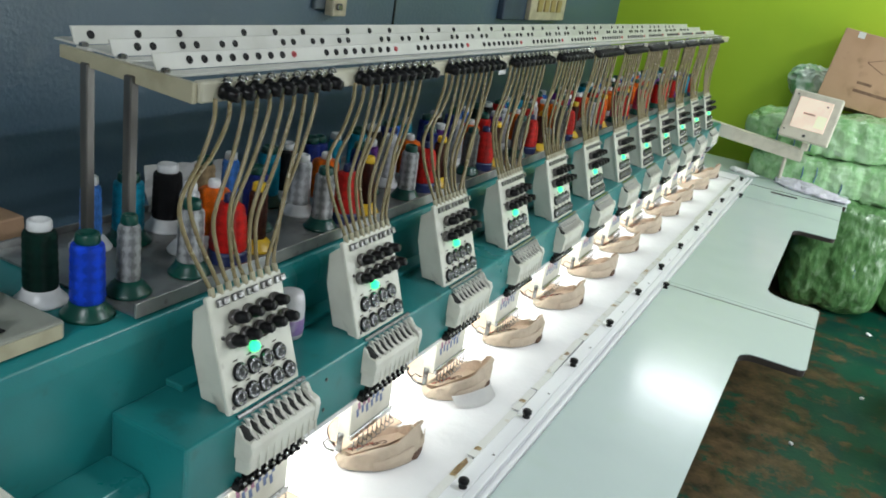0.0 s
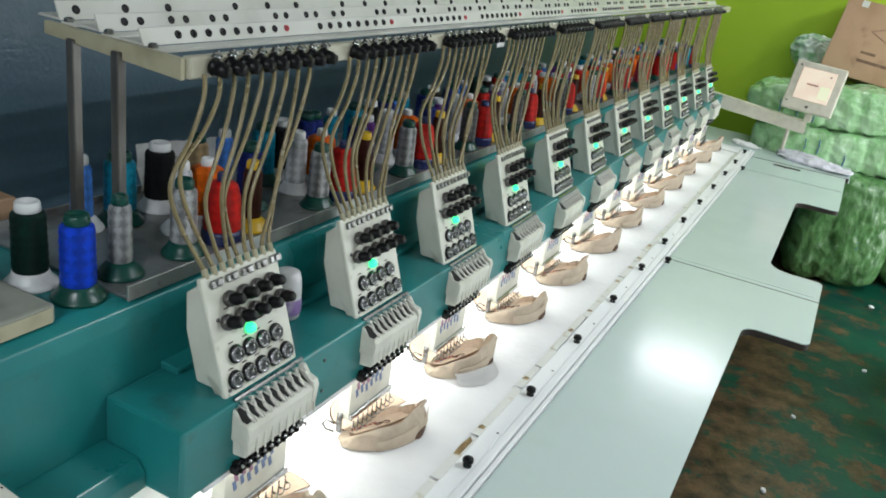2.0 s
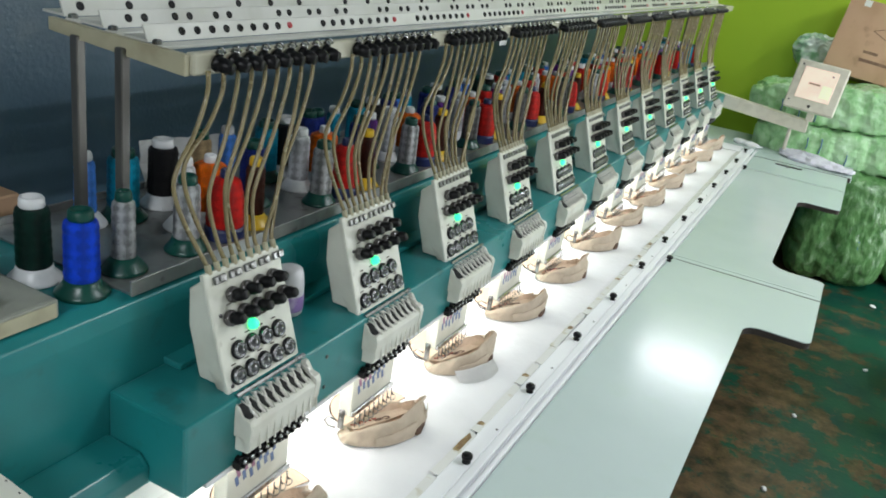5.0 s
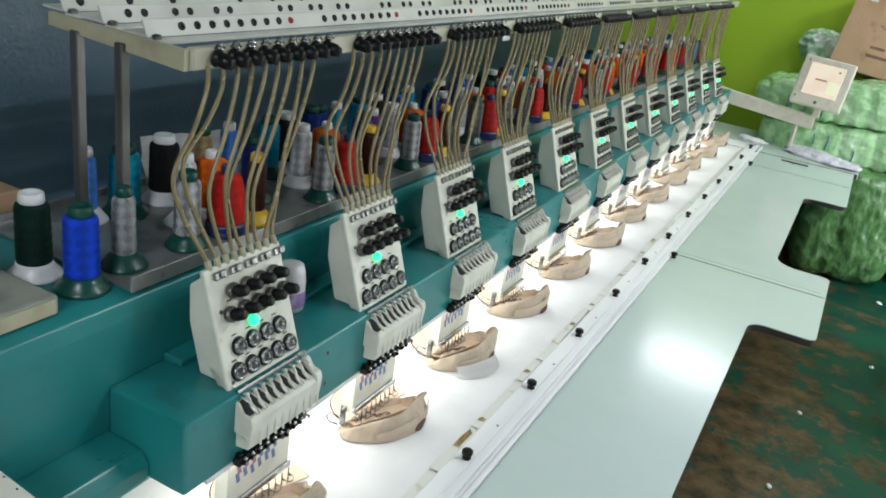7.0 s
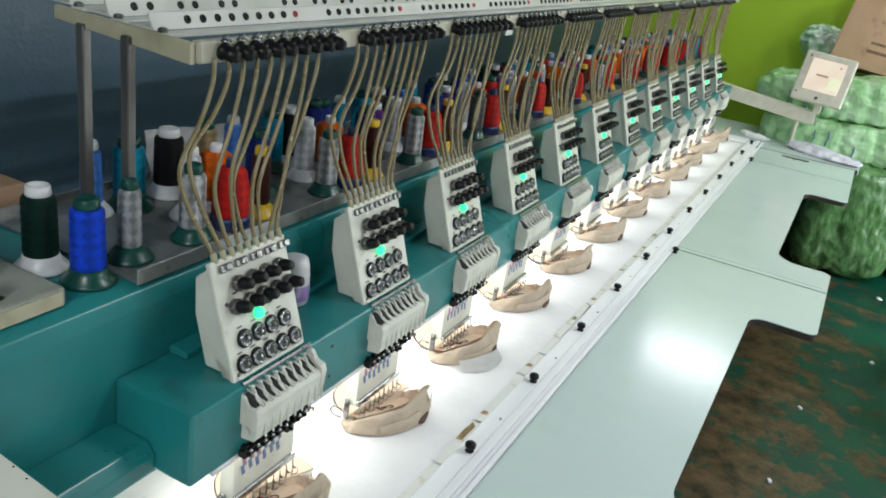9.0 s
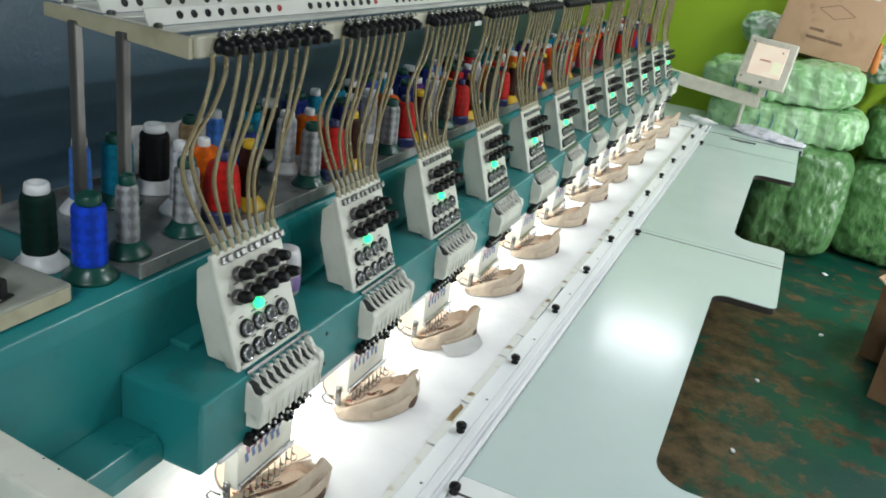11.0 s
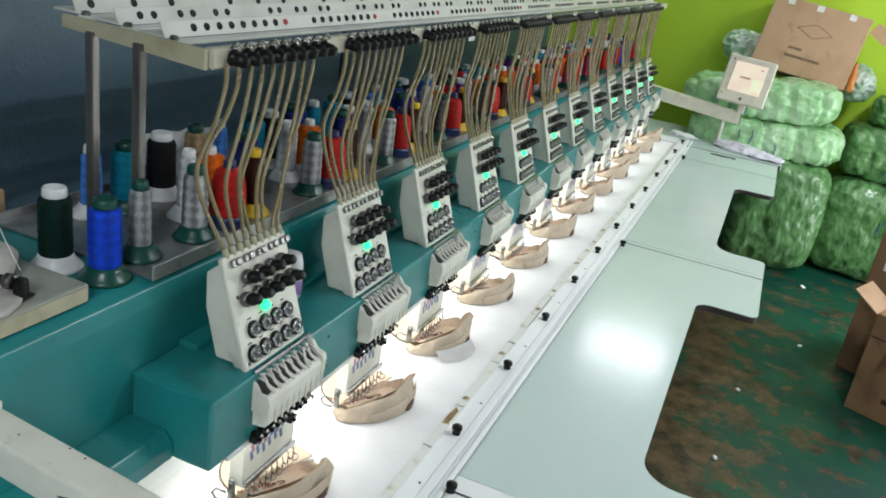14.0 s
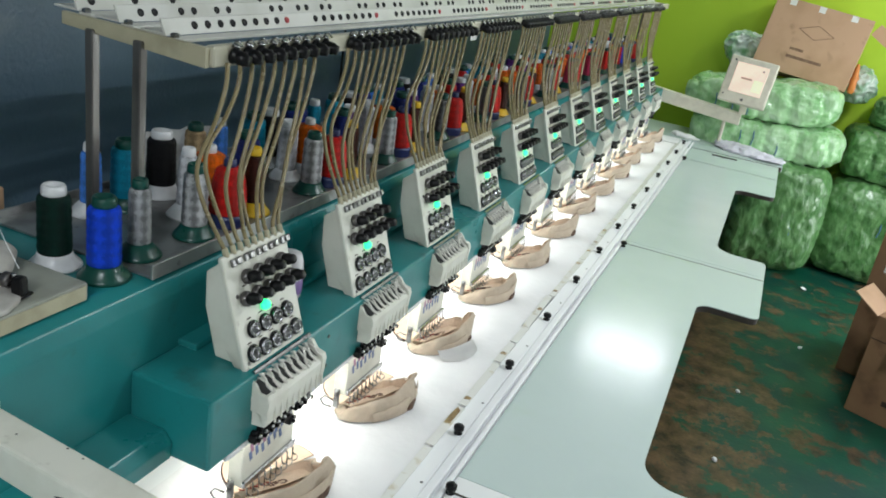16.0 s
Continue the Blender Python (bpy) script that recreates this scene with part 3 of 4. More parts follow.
    bm = sweep([(-0.026, 0.004, 0.004), (-0.016, 0.0045, 0.0105), (-0.006, 0.002, 0.0105), (0.004, -0.002, 0.0075), (0.013, -0.003, 0.0085), (0.021, -0.001, 0.007)], 0.0026, 6)
    sweep([(-0.020, -0.003, 0.005), (-0.010, -0.0045, 0.010), (0.000, -0.001, 0.011), (0.008, 0.004, 0.0065), (0.016, 0.005, 0.002)], 0.0015, 5, bm)
    lathe([(0.0040, -0.002), (0.0044, 0), (0.0040, 0.002)], 10, bm, pose(-0.017, 0.004, 0.0115, 70, 0, 0))
    lever_me = mesh_of("takeup_lever", bm, LEVER, True)
    for k in range(9):
        y = -0.072 + 0.0205 * k
        shared("cover_rib", rib_me, cover, pose(0.0825, y + 0.010, 1.038, 0, -4, 0))
        shared("slot_rib", ridge_me, cover, pose(0.0605, y + 0.01025, 1.0795, 0, 32, 0))
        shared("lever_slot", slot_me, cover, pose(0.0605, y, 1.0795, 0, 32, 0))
        lv = shared("takeup_lever", lever_me, head, pose(0.0625, y, 1.0805, 0, 32, 0), "bright steel take-up lever")
    # needle case under the beam
    case = part("needle_case", box(0.006, -0.086, 0.852, 0.038, 0.090, 0.966, 0.002), CREAM, head, "cream needle case with coloured marks")
    part("case_neck", box(0.004, -0.06, 0.955, 0.050, 0.085, 1.003, 0.002), DARKIN, head)
    clamp_bm = box(-0.010, -0.0085, -0.008, 0.012, 0.0085, 0.008, 0.0015)
    lathe([(0.004, 0), (0.004, 0.006), (0.002, 0.007)], 8, clamp_bm, pose(0.011, 0, 0.0, 0, 90, 0))
    box(-0.004, -0.004, 0.006, 0.008, 0.006, 0.014, 0.001, bm=clamp_bm)
    clamp_me = mesh_of("needle_clamp", clamp_bm, BLACK)
    pin_me = mesh_of("clamp_screw", lathe([(0.0042, 0), (0.0042, 0.004), (0.0018, 0.005)], 8), CHROME, True)
    bm = sweep([(0, 0, -0.105), (0, 0, -0.135)], 0.0015, 6)
    bar_me = mesh_of("needle_bar", bm, CHROME, True)
    foot_bm = sweep([(0, 0, 0.027), (0.001, 0, 0.016), (0.007, 0, 0.010)], 0.0014, 6)
    sweep([(0.007 + 0.006 * math.cos(a), 0.006 * math.sin(a), 0.004 + 0.006 * math.sin(a * 0.5)) for a in [k * math.pi / 5 - math.pi for k in range(11)]], 0.0011, 5, foot_bm)
    foot_me = mesh_of("presser_foot", foot_bm, CLAMP, True)
    mark_r = mesh_of("mark", box(-0.0003, -0.0045, -0.011, 0.0003, 0.0045, 0.011, 0), mat("plum_ink", (0.36, 0.18, 0.27), 0.6))
    mark_b = mesh_of("mark", box(-0.0003, -0.0042, -0.011, 0.0003, 0.0042, 0.011, 0), mat("blue_ink", (0.14, 0.20, 0.36), 0.6))
    for k in range(9):
        y = -0.078 + 0.0198 * k
        c = shared("needle_clamp", clamp_me, head, pose(0.050, y, 0.968), "black needle clamp with a steel screw")
        shared("clamp_screw", pin_me, c, pose(0.012, 0.004, 0.006, 0, 60, 0))
        shared("presser_foot", foot_me, head, pose(0.046, y, 0.826), "bright steel presser foot")
        nb = shared("needle_bar", bar_me, c, pose(-0.003, 0, -0.01), "bright steel needle bar")
        if 1 <= k <= 6:
            shared("mark", mark_r if k < 4 else mark_b, case, pose(0.0385, y, 0.934 - 0.004 * (k % 2), 14, 0, 0))
            shared("mark", mark_b, case, pose(0.0385, y - 0.003, 0.910 + 0.003 * (k % 3), 14, 0, 0))
    part("foot_rail", box(0.038, -0.086, 0.853, 0.046, 0.090, 0.868, 0.002), CHROME, head, "bright foot rail")
    bm = sweep([(0.046, 0.085, 0.975), (0.056, 0.100, 0.972), (0.062, 0.112, 0.966), (0.058, 0.118, 0.956)], 0.0024, 6)
    box(0.040, 0.095, 0.962, 0.060, 0.106, 0.980, 0.001, bm=bm)
    part("thread_hook", bm, DARKMET, head)
    bm = box(0.012, -0.095, 0.818, 0.026, -0.088, 0.868, 0.002)
    lathe([(0.005, 0), (0.005, 0.003)], 8, bm, pose(0.019, -0.095, 0.860, 90, 0, 0))
    lathe([(0.005, 0), (0.005, 0.003)], 8, bm, pose(0.019, -0.095, 0.845, 90, 0, 0))
    sweep([(0.012, -0.100, 0.842), (-0.004, -0.108, 0.850), (-0.012, -0.110, 0.838), (-0.004, -0.108, 0.826), (0.014, -0.103, 0.824)], 0.0024, 6, bm)
    part("trimmer_bracket", bm, CLAMP, head, "steel trimmer bracket with wire hook", True)
    # hoses from the rack: they drop, swing back towards the near side and bend into the nozzles
    bulge = (-0.128, -0.108, -0.050, -0.012, -0.006, 0.044, 0.060, 0.136, 0.130)
    depth = (1.455, 1.470, 1.420, 1.425, 1.415, 1.400, 1.395, 1.425, 1.405)
    for k in range(9):
        ys, ye = -0.048 + 0.0338 * k, -0.070 + 0.0208 * k
        r = random.Random(k + 5 + 31 * kind)
        jig = 0.0 if kind == 0 else 0.014
        yb, zb = bulge[k] + r.uniform(-jig, jig), depth[k] + r.uniform(-jig, jig)
        d = Vector((-0.0395, ye, 1.306))
        low = (zb - 1.306)
        knots = [(-0.074, ys, 1.630), (-0.072, ys - 0.004, 1.592), (-0.068, ys + 0.42 * (yb - ys), 1.592 - 0.42 * (1.592 - zb)), (-0.064, ys + 0.88 * (yb - ys), zb + 0.035), (-0.062, yb, zb),
                 (-0.058, yb + 0.30 * (ye - yb), zb - 0.36 * low), (-0.050, yb + 0.78 * (ye - yb), zb - 0.74 * low), (-0.042, ye, 1.314), d - Vector((-0.002, 0, 0.008))]
        pts = spline(knots)
        part("thread_hose", sweep(pts, 0.0039, 8), TUBE, head, "yellowed clear plastic thread hose", True)
        part("hose_nozzle", face_bm(lathe([(0.0058, 0), (0.0058, 0.014), (0.005, 0.017)], 8, m=pose(ye, 0.110, -0.004, -90, 0, 0) @ pose(0, 0, -0.002))), RACKB, head)
    return head


heads = []
for i in range(12):
    if i < 4:
        heads.append(sewing_head(i))
        heads[i].location.y = H * i
    else:
        heads.append(copy_thing(heads[(i * 3) % 4], pose(0, H * i, 0)))


# ---- thread cones ----
def cone(body, colour, base, tip, slim):
    """A thread cone with plastic core; returns the thing at the origin."""
    ob = thing("thread_cone", f"{colour} thread cone with {base} plastic base on steel tray", "thread cone", "thread cones on the tray")
    M = {"green": CORNERGREEN, "white": WHITEPL, "yellow": YELLOWPL, "navy": NAVYPL}
    r0, r1, h = {"slim": (0.0205, 0.0185, 0.128), "tall": (0.0245, 0.0225, 0.130), "wide": (0.0305, 0.0290, 0.126), "mid": (0.0275, 0.0262, 0.128), "fat": (0.0365, 0.027, 0.122), "dome": (0.037, 0.032, 0.121)}[slim]
    rb = max(0.0405, r0 + 0.0165) if slim in ("mid", "wide") else 0.0405
    part("cone_base", lathe([(rb - 0.001, 0), (rb, 0.003), (rb - 0.003, 0.007), (max(0.029, r0 + 0.003), 0.018), (r0 + 0.001, 0.026), (0.012, 0.028)], 22), M[base], ob, f"{base} plastic cone base", True)
    prof = [(r0 - 0.003, 0.024), (r0, 0.027)]
    n = 13
    for k in range(n):
        z = 0.030 + (h - 0.036) * k / (n - 1)
        r = r0 + (r1 - r0) * (k / (n - 1)) ** (2.6 if slim in ("fat", "dome") else 1)
        prof += [(r + 0.0011 * (k % 2), z)]
    prof += [(r1 - 0.001, h - 0.003), (r1 - 0.004, h - 0.0005), (0.012, h)] if slim not in ("fat", "dome") else [(r1 * 0.86, h - 0.003), (r1 * 0.68, h), (0.012, h + 0.001)]
    part("winding", lathe(prof, 22), body, ob, "", True)
    rt = r1 * 0.74 if slim not in ("fat", "dome") else 0.0125
    part("cone_tip", lathe([(rt - 0.001, h - 0.001), (rt + 0.001, h + 0.002), (rt, h + 0.014), (rt - 0.002, h + 0.017), (rt - 0.0045, h + 0.017), (rt - 0.006, h + 0.013), (0.004, h + 0.009)], 18), M[tip], ob, f"{tip} plastic cone tip", True)
    return ob


protos = {}


def put_cone(colour, base, tip, slim, x, y, z=1.2622):
    key = (colour, base, tip, slim)
    m = pose(x, y, z, 0, 0, (x * 977 + y * 631) % 1 * 360)
    if key not in protos:
        protos[key] = cone(T[colour], colour, base, tip, slim)
        protos[key].matrix_basis = m
        return protos[key]
    return copy_thing(protos[key], m)


for spec in (("blue", "green", "green", "mid", -0.194, -0.190, 1.2565), ("green", "white", "white", "mid", -0.284, -0.208, 1.2565)):
    tagged(put_cone(*spec), f"{spec[0]} thread wound on a cone, standing on the teal beam")
put_cone("silver", "green", "green", "slim", -0.208, -0.093)
put_cone("sky", "white", "white", "slim", -0.412, 0.000)
put_cone("teal", "green", "green", "wide", -0.395, 0.076)
put_cone("black", "white", "white", "wide", -0.402, 0.186)
FRONT = [("silver", "green", "green", "tall", 0.052), ("red", "navy", "navy", "fat", 0.152), ("brown", "yellow", "yellow", "slim", 0.240)]
MID = [("white", "white", "white", "tall", 0.102), ("orange", "white", "white", "dome", 0.200), ("navy", "green", "green", "mid", 0.335), ("purple", "green", "purple", "tall", 0.395)]
BACK = [("tan", "green", "green", "tall", 0.290), ("sky", "white", "white", "slim", 0.362), ("teal", "green", "green", "mid", 0.488), ("black", "white", "white", "mid", 0.566), ("navy", "green", "green", "mid", 0.668)]
rng = random.Random(4)
SWAP = {1: {"tan": "navy", "sky": "teal"}, 2: {"tan": "sky", "sky": "teal", "teal": "navy"}, 3: {"tan": "sky", "teal": "green", "silver": "grey", "navy": "red"},
        4: {"tan": "sky", "sky": "teal", "purple": "white", "silver": "grey", "navy": "red"}, 5: {"silver": "grey", "tan": "teal", "teal": "purple", "white": "orange", "navy": "red"},
        6: {"brown": "orange", "white": "red", "tan": "sky", "black": "teal", "navy": "red"}, 7: {"silver": "pink", "tan": "sky", "navy": "red", "teal": "tan", "white": "red", "purple": "orange"},
        8: {"silver": "pink", "purple": "red", "tan": "sky", "black": "sky", "white": "pink", "navy": "orange"}, 9: {"white": "red", "brown": "red", "tan": "orange", "navy": "purple", "silver": "red"},
        10: {"silver": "red", "red": "blue", "tan": "orange", "black": "red"}, 11: {"silver": "teal", "orange": "navy", "tan": "sky"}}
for i in range(12):
    for row, x in ((FRONT, -0.196), (MID, -0.288), (BACK, -0.388)):
        for n, (c, b, t, s, y) in enumerate(row):
            if row is BACK and n > (4 if i < 11 else 1):
                continue
            if row is MID and n == 3 and i == 0:
                continue
            c = SWAP.get(i, {}).get(c, c)
            t = t if t != "purple" else "white"
            if row is MID and n == 0 and i == 0:
                s, y = "slim", 0.120
            put_cone(c, b, t, s, x + rng.uniform(-0.008, 0.008), y + H * i + rng.uniform(-0.007, 0.007))


# ---- the worktable ----
def arc(cx, cy, r, a0, a1, n=7):
    return [(cx + r * math.cos(radians(a0 + (a1 - a0) * k / n)), cy + r * math.sin(radians(a0 + (a1 - a0) * k / n))) for k in range(n + 1)]


XI, XO, XT, ZT = 0.3565, 0.712, 0.922, 0.800
table = thing("worktable", "pale mint laminate worktable with notched front edge and dark rim", "worktable")


def notch_end(y, way):
    """The outline from a tongue's tip round into the notch; way +1: the notch lies beyond y."""
    r = 0.055
    tip = arc(XT - 0.03, y - way * 0.03, 0.03, 0, 90 * way, 5)
    neck = arc(XO + 0.09, y + way * 0.09, 0.09, -90 * way, -180 * way, 7) if way > 0 else arc(XO + r, y - 0.0 + way * r, r, 90, 180, 6)
    return tip, neck


def panel(name, y0, y1, notches):
    """A panel of the worktable between y0 and y1; notches: stretches of its outer edge that are cut away."""
    out = [(XI, y0)]
    edge = [(XT, y0)]
    y = y0
    for a, b in notches:
        if a > y0:
            t, n = notch_end(a, 1)
            edge += t + n
        else:
            edge = [(XO, y0)]
        if b < y1:
            t, n = notch_end(b, -1)
            edge += n[::-1] + t[::-1]
        else:
            edge += [(XO, y1)]
        y = b
    if not notches or notches[-1][1] < y1:
        edge.append((XT, y1))
    out += edge + [(XI, y1)]
    top = part(name, prism(out, ZT - 0.004, ZT, 0.0008, axis="z"), TABLE, table)
    low = [(x - 0.0015 if x > XI else x, yy) for x, yy in out]
    part("panel_rim", prism(low, ZT - 0.026, ZT - 0.004, 0, axis="z"), EDGE, table, "dark chipboard rim")
    return top


near_panel = panel("table_panel", -1.9, 0.261, [(-1.5, -0.4)])
near_panel.data.materials[0] = WHITELAM
panel("table_panel", 0.263, 2.118, [(0.490, 1.690)])
panel("table_panel", 2.128, 4.068, [(2.360, 3.600)])
panel("table_panel", 4.078, 4.490, [])
part("seam_strip", box(XI, 2.119, ZT - 0.02, XT - 0.004, 2.127, ZT - 0.001, 0), EDGE, table)
part("seam_strip", box(XI, 4.069, ZT - 0.02, XT - 0.004, 4.077, ZT - 0.001, 0), EDGE, table)
part("joint_cover", box(XI, 2.160, ZT, XT - 0.02, 2.172, ZT + 0.0012, 0), TABLE, table)
part("joint_cover", box(XI, 4.10, ZT, XT - 0.02, 4.115, ZT + 0.0012, 0), TABLE, table)
end_panel = part("end_panel", box(-0.45, 4.502, ZT - 0.03, 0.945, 5.25, ZT - 0.002, 0.002), TABLE, table)
part("end_rim", box(-0.45, 4.494, ZT - 0.028, 0.940, 4.500, ZT + 0.001, 0.001), EDGE, table)
handle = part("handle", box(0.50, 4.388, ZT, 0.66, 4.40, ZT + 0.008, 0.002), DARKMET, table, "dark flat latch")
part("latch", box(0.57, 4.36, ZT, 0.58, 4.39, ZT + 0.006, 0.001), DARKMET, handle)
for y in (-1.2, 0.1, 2.1, 4.0, 5.0):
    part("leg", box(0.43, y - 0.03, 0, 0.49, y + 0.03, ZT - 0.026, 0.003), CREAM, table)
    part("leg", box(-0.08, y - 0.03, 0, -0.02, y + 0.03, ZT - 0.03, 0.003), CREAM, table)
part("bed", box(-0.19, -0.9, ZT - 0.028, XI - 0.002, 4.49, ZT - 0.006, 0), ALU, table)
seam_knob = lathe([(0.010, 0), (0.010, 0.004), (0.006, 0.005), (0.006, 0.010), (0.0125, 0.012), (0.0125, 0.020), (0.009, 0.023)], 14)
knob_me = mesh_of("clamp_knob", seam_knob, BLACK, True)
for y in (0.212, 2.086, 4.05):
    shared("clamp_knob", knob_me, table, pose(XI + 0.006, y - 0.012, ZT))

# ---- border frame and cloth, which shift together under the needles ----
rail = thing("border_frame", "white aluminium border frame rail with black clamp knobs", "frame rail")
part("clamp_rail", box(0.268, -0.6, 0.7945, 0.3105, 4.62, 0.8065, 0.002), ALU, rail)
part("outer_rail", box(0.3125, -0.6, 0.7945, 0.3330, 4.66, 0.8095, 0.002), ALU, rail)
part("table_rail", box(0.3415, -0.9, 0.7945, 0.3535, 4.66, 0.806, 0.0015), ALU, table, "white aluminium edge rail")
part("slot", box(XI + 0.004, 0.199, ZT, 0.60, 0.205, ZT + 0.0012, 0), EDGE, table, "dark slot in the white panel")
for k in range(-2, 12):
    y = 0.396 + 0.374 * k
    if y < 4.6:
        shared("clamp_knob", knob_me, rail, pose(0.297, y, 0.8066))
        part("screw", lathe([(0.0035, 0), (0.003, 0.001)], 8, m=pose(0.300, y + 0.16, 0.8066)), DARKMET, rail)

cloth = thing("backing_cloth", "white backing cloth taped along the frame rail", "cloth")
bm = bmesh.new()
NX, NY = 16, 260
grid = [[bm.verts.new((-0.135 + 0.396 * a / NX, -0.30 + 5.0 * b / NY,
                       0.8005 + 0.0022 * noise.fractal(Vector((a * 0.18, b * 0.09, 1)), 1, 2, 3))) for b in range(NY + 1)] for a in range(NX + 1)]
for a in range(NX):
    for b in range(NY):
        bm.faces.new((grid[a][b], grid[a + 1][b], grid[a + 1][b + 1], grid[a][b + 1]))
part("sheet", bm, CLOTH, cloth, "", True)
rng = random.Random(9)
y = -0.4
while y < 4.4:
    ln = rng.uniform(0.12, 0.30)
    x0 = 0.258 + rng.uniform(-0.002, 0.002)
    bm = box(-0.010, 0, 0, 0.011, ln, 0.001, 0)
    bmesh.ops.transform(bm, matrix=pose(x0, y, 0.8068, 0, 0, rng.uniform(-0.8, 0.8)), verts=bm.verts)
    tp = part("tape_strip", bm, TAPE, cloth, "clear yellowed tape strip")
    if rng.random() < 0.7 and y < 2.4:
        yy, w, q = y + rng.uniform(0.02, ln - 0.05), rng.uniform(0.5, 1.0), rng.choice((0.016, 0.022, 0.03, 0.07))
        bm = prism([(x0 - 0.008 * w, yy), (x0 + 0.007, yy + 0.004), (x0 + 0.009 * w, yy + q), (x0 - 0.004, yy + q * 1.2), (x0 - 0.009 * w, yy + q * 0.6)], 0.8080, 0.8086, 0, axis="z")
        part("stain", bm, STAIN, tp, "brown tape remnant")
    y += ln + rng.uniform(0.0, 0.012)


# ---- cap panels under the needles ----
def cap_panel(seed):
    ob = thing("cap_panel", "crumpled beige cotton cap lying open under a sewing head", "cap", "beige caps being embroidered")
    r = random.Random(seed)
    off = Vector((seed * 2.7, seed * 1.3, 0.5))
    bm = bmesh.new()
    N = 88
    rings = [(1.0, 0.0), (1.05, 0.28), (1.06, 0.60), (1.02, 0.86), (0.97, 0.98), (0.93, 1.0), (0.90, 0.93), (0.84, 0.70), (0.74, 0.42), (0.60, 0.20), (0.42, 0.10), (0.2, 0.06)]
    loops = []
    for s, zz in rings:
        lp = []
        for k in range(N):
            a = 2 * math.pi * k / N
            ca, sa = math.cos(a), math.sin(a)
            # the near side and the far end stand up, the needle side lies low
            h = 0.014 + 0.060 * max(0, ca) ** 0.6 * (0.50 + 0.25 * (sa + 1)) + 0.034 * max(0, sa) ** 1.2
            px, py = 0.062 * ca * (1 - 0.16 * max(0, -sa)), 0.110 * sa
            f = noise.fractal(Vector((ca * 1.3, sa * 1.3, zz * 0.9)) + off, 1, 2, 3)
            g = noise.noise(Vector((ca * 4, sa * 4, zz * 2)) + off)
            crease = abs(noise.noise(Vector((ca * 3.0 + 7, sa * 3.0, zz * 2.2)) + off))
            tuck = abs(noise.noise(Vector((ca * 1.6 - 3, sa * 1.6, zz * 5.0)) + off))
            out = s + 0.09 * f * (0.4 + zz) + 0.03 * g * zz - 0.13 * crease * min(1, 1.6 * zz) - 0.15 * tuck * min(1, 2 * zz)
            lp.append(bm.verts.new((px * out, py * out, 0.001 + max(0, 1.05 * h * zz * (1 + 0.13 * f + 0.03 * g - 0.05 * crease)))))
        loops.append(lp)
    for n, (u, v) in enumerate(zip(loops, loops[1:])):
        for k in range(N):
            bm.faces.new((u[k], u[(k + 1) % N], v[(k + 1) % N], v[k])).material_index = int(n > 5)
    bm.faces.new(loops[-1]).material_index = 1
    part("crown", bm, (BEIGE, PEACH), ob, "crumpled beige cotton crown", True)
    # front panel that lies flat under the needles
    bm = bmesh.new()
    G = 10
    pts = [[bm.verts.new((-0.045 + 0.055 * a / G, -0.085 + 0.150 * b / G, 0.0105 + 0.020 * (a / G) + 0.016 * max(0, b / G - 0.6) + 0.002 * noise.noise(Vector((a * .4, b * .4, seed))))) for b in range(G + 1)] for a in range(G + 1)]
    for a in range(G):
        for b in range(G):
            bm.faces.new((pts[a][b], pts[a + 1][b], pts[a + 1][b + 1], pts[a][b + 1]))
    part("front_panel", bm, PEACH, ob, "flat beige front panel", True)
    vis = part("visor", prism(arc(-0.075, 0.020, 0.100, 95, 285, 22), 0.0005, 0.0035, 0.0008, axis="z"), PEACH, ob, "stiff beige visor")
    part("visor_edge", sweep([(x, y, 0.002) for x, y in arc(-0.075, 0.020, 0.1005, 95, 285, 26)], 0.0016, 5), INK, vis, "dark bound edge")
    # a turned-over fold along the near side
    bm = bmesh.new()
    K = 22
    for k in range(K + 1):
        a = -0.60 + 1.95 * k / K
        f = noise.noise(Vector((k * 0.25, seed, 3)))
        hh = 0.024 + 0.007 * f + 0.028 * k / K
        for q, (rr, z) in enumerate(((0.060, 0.001), (0.066, hh * 0.5), (0.063, hh), (0.060, hh + 0.002), (0.057, hh * 0.6))):
            bm.verts.new((rr * (1 + 0.05 * f) * math.cos(a) + 0.002, (0.097 + 0.016 * k / K) * math.sin(a), z))
    bm.verts.ensure_lookup_table()
    for k in range(K):
        for q in range(4):
            bm.faces.new((bm.verts[k * 5 + q], bm.verts[k * 5 + q + 1], bm.verts[k * 5 + q + 6], bm.verts[k * 5 + q + 5]))
    part("side_fold", bm, BEIGE, ob, "", True)
    # strap opening at the back of the cap: a dark piece paints its shade
    bm = sack(0.022, 0.046, 0.024, seed + 60, 8, 3.4, 0.004)
    bmesh.ops.transform(bm, matrix=pose(0.043, 0.068, 0.001, 0, 0, 32), verts=bm.verts)
    part("lining", bm, OPENSHADE, ob, "dark brown piece for the shade in the strap opening", True)
    lettering("stitched_letters", "Cali", 0.026, INK, ob, pose(-0.010, -0.004, 0.0262, 0, -20, 0) @ pose(0, 0, 0, 0, 0, -90), "dark embroidered letters")
    for k in range(5):
        yy = -0.075 + 0.014 * k
        part("stitching", sweep([(-0.022 + 0.004 * (k % 2), yy, 0.0205), (-0.012, yy + 0.006, 0.0240), (-0.022, yy + 0.010, 0.0205), (-0.014, yy + 0.004, 0.0235)], 0.0013, 5), THREADRED, ob, "red embroidery stitching")
    return ob


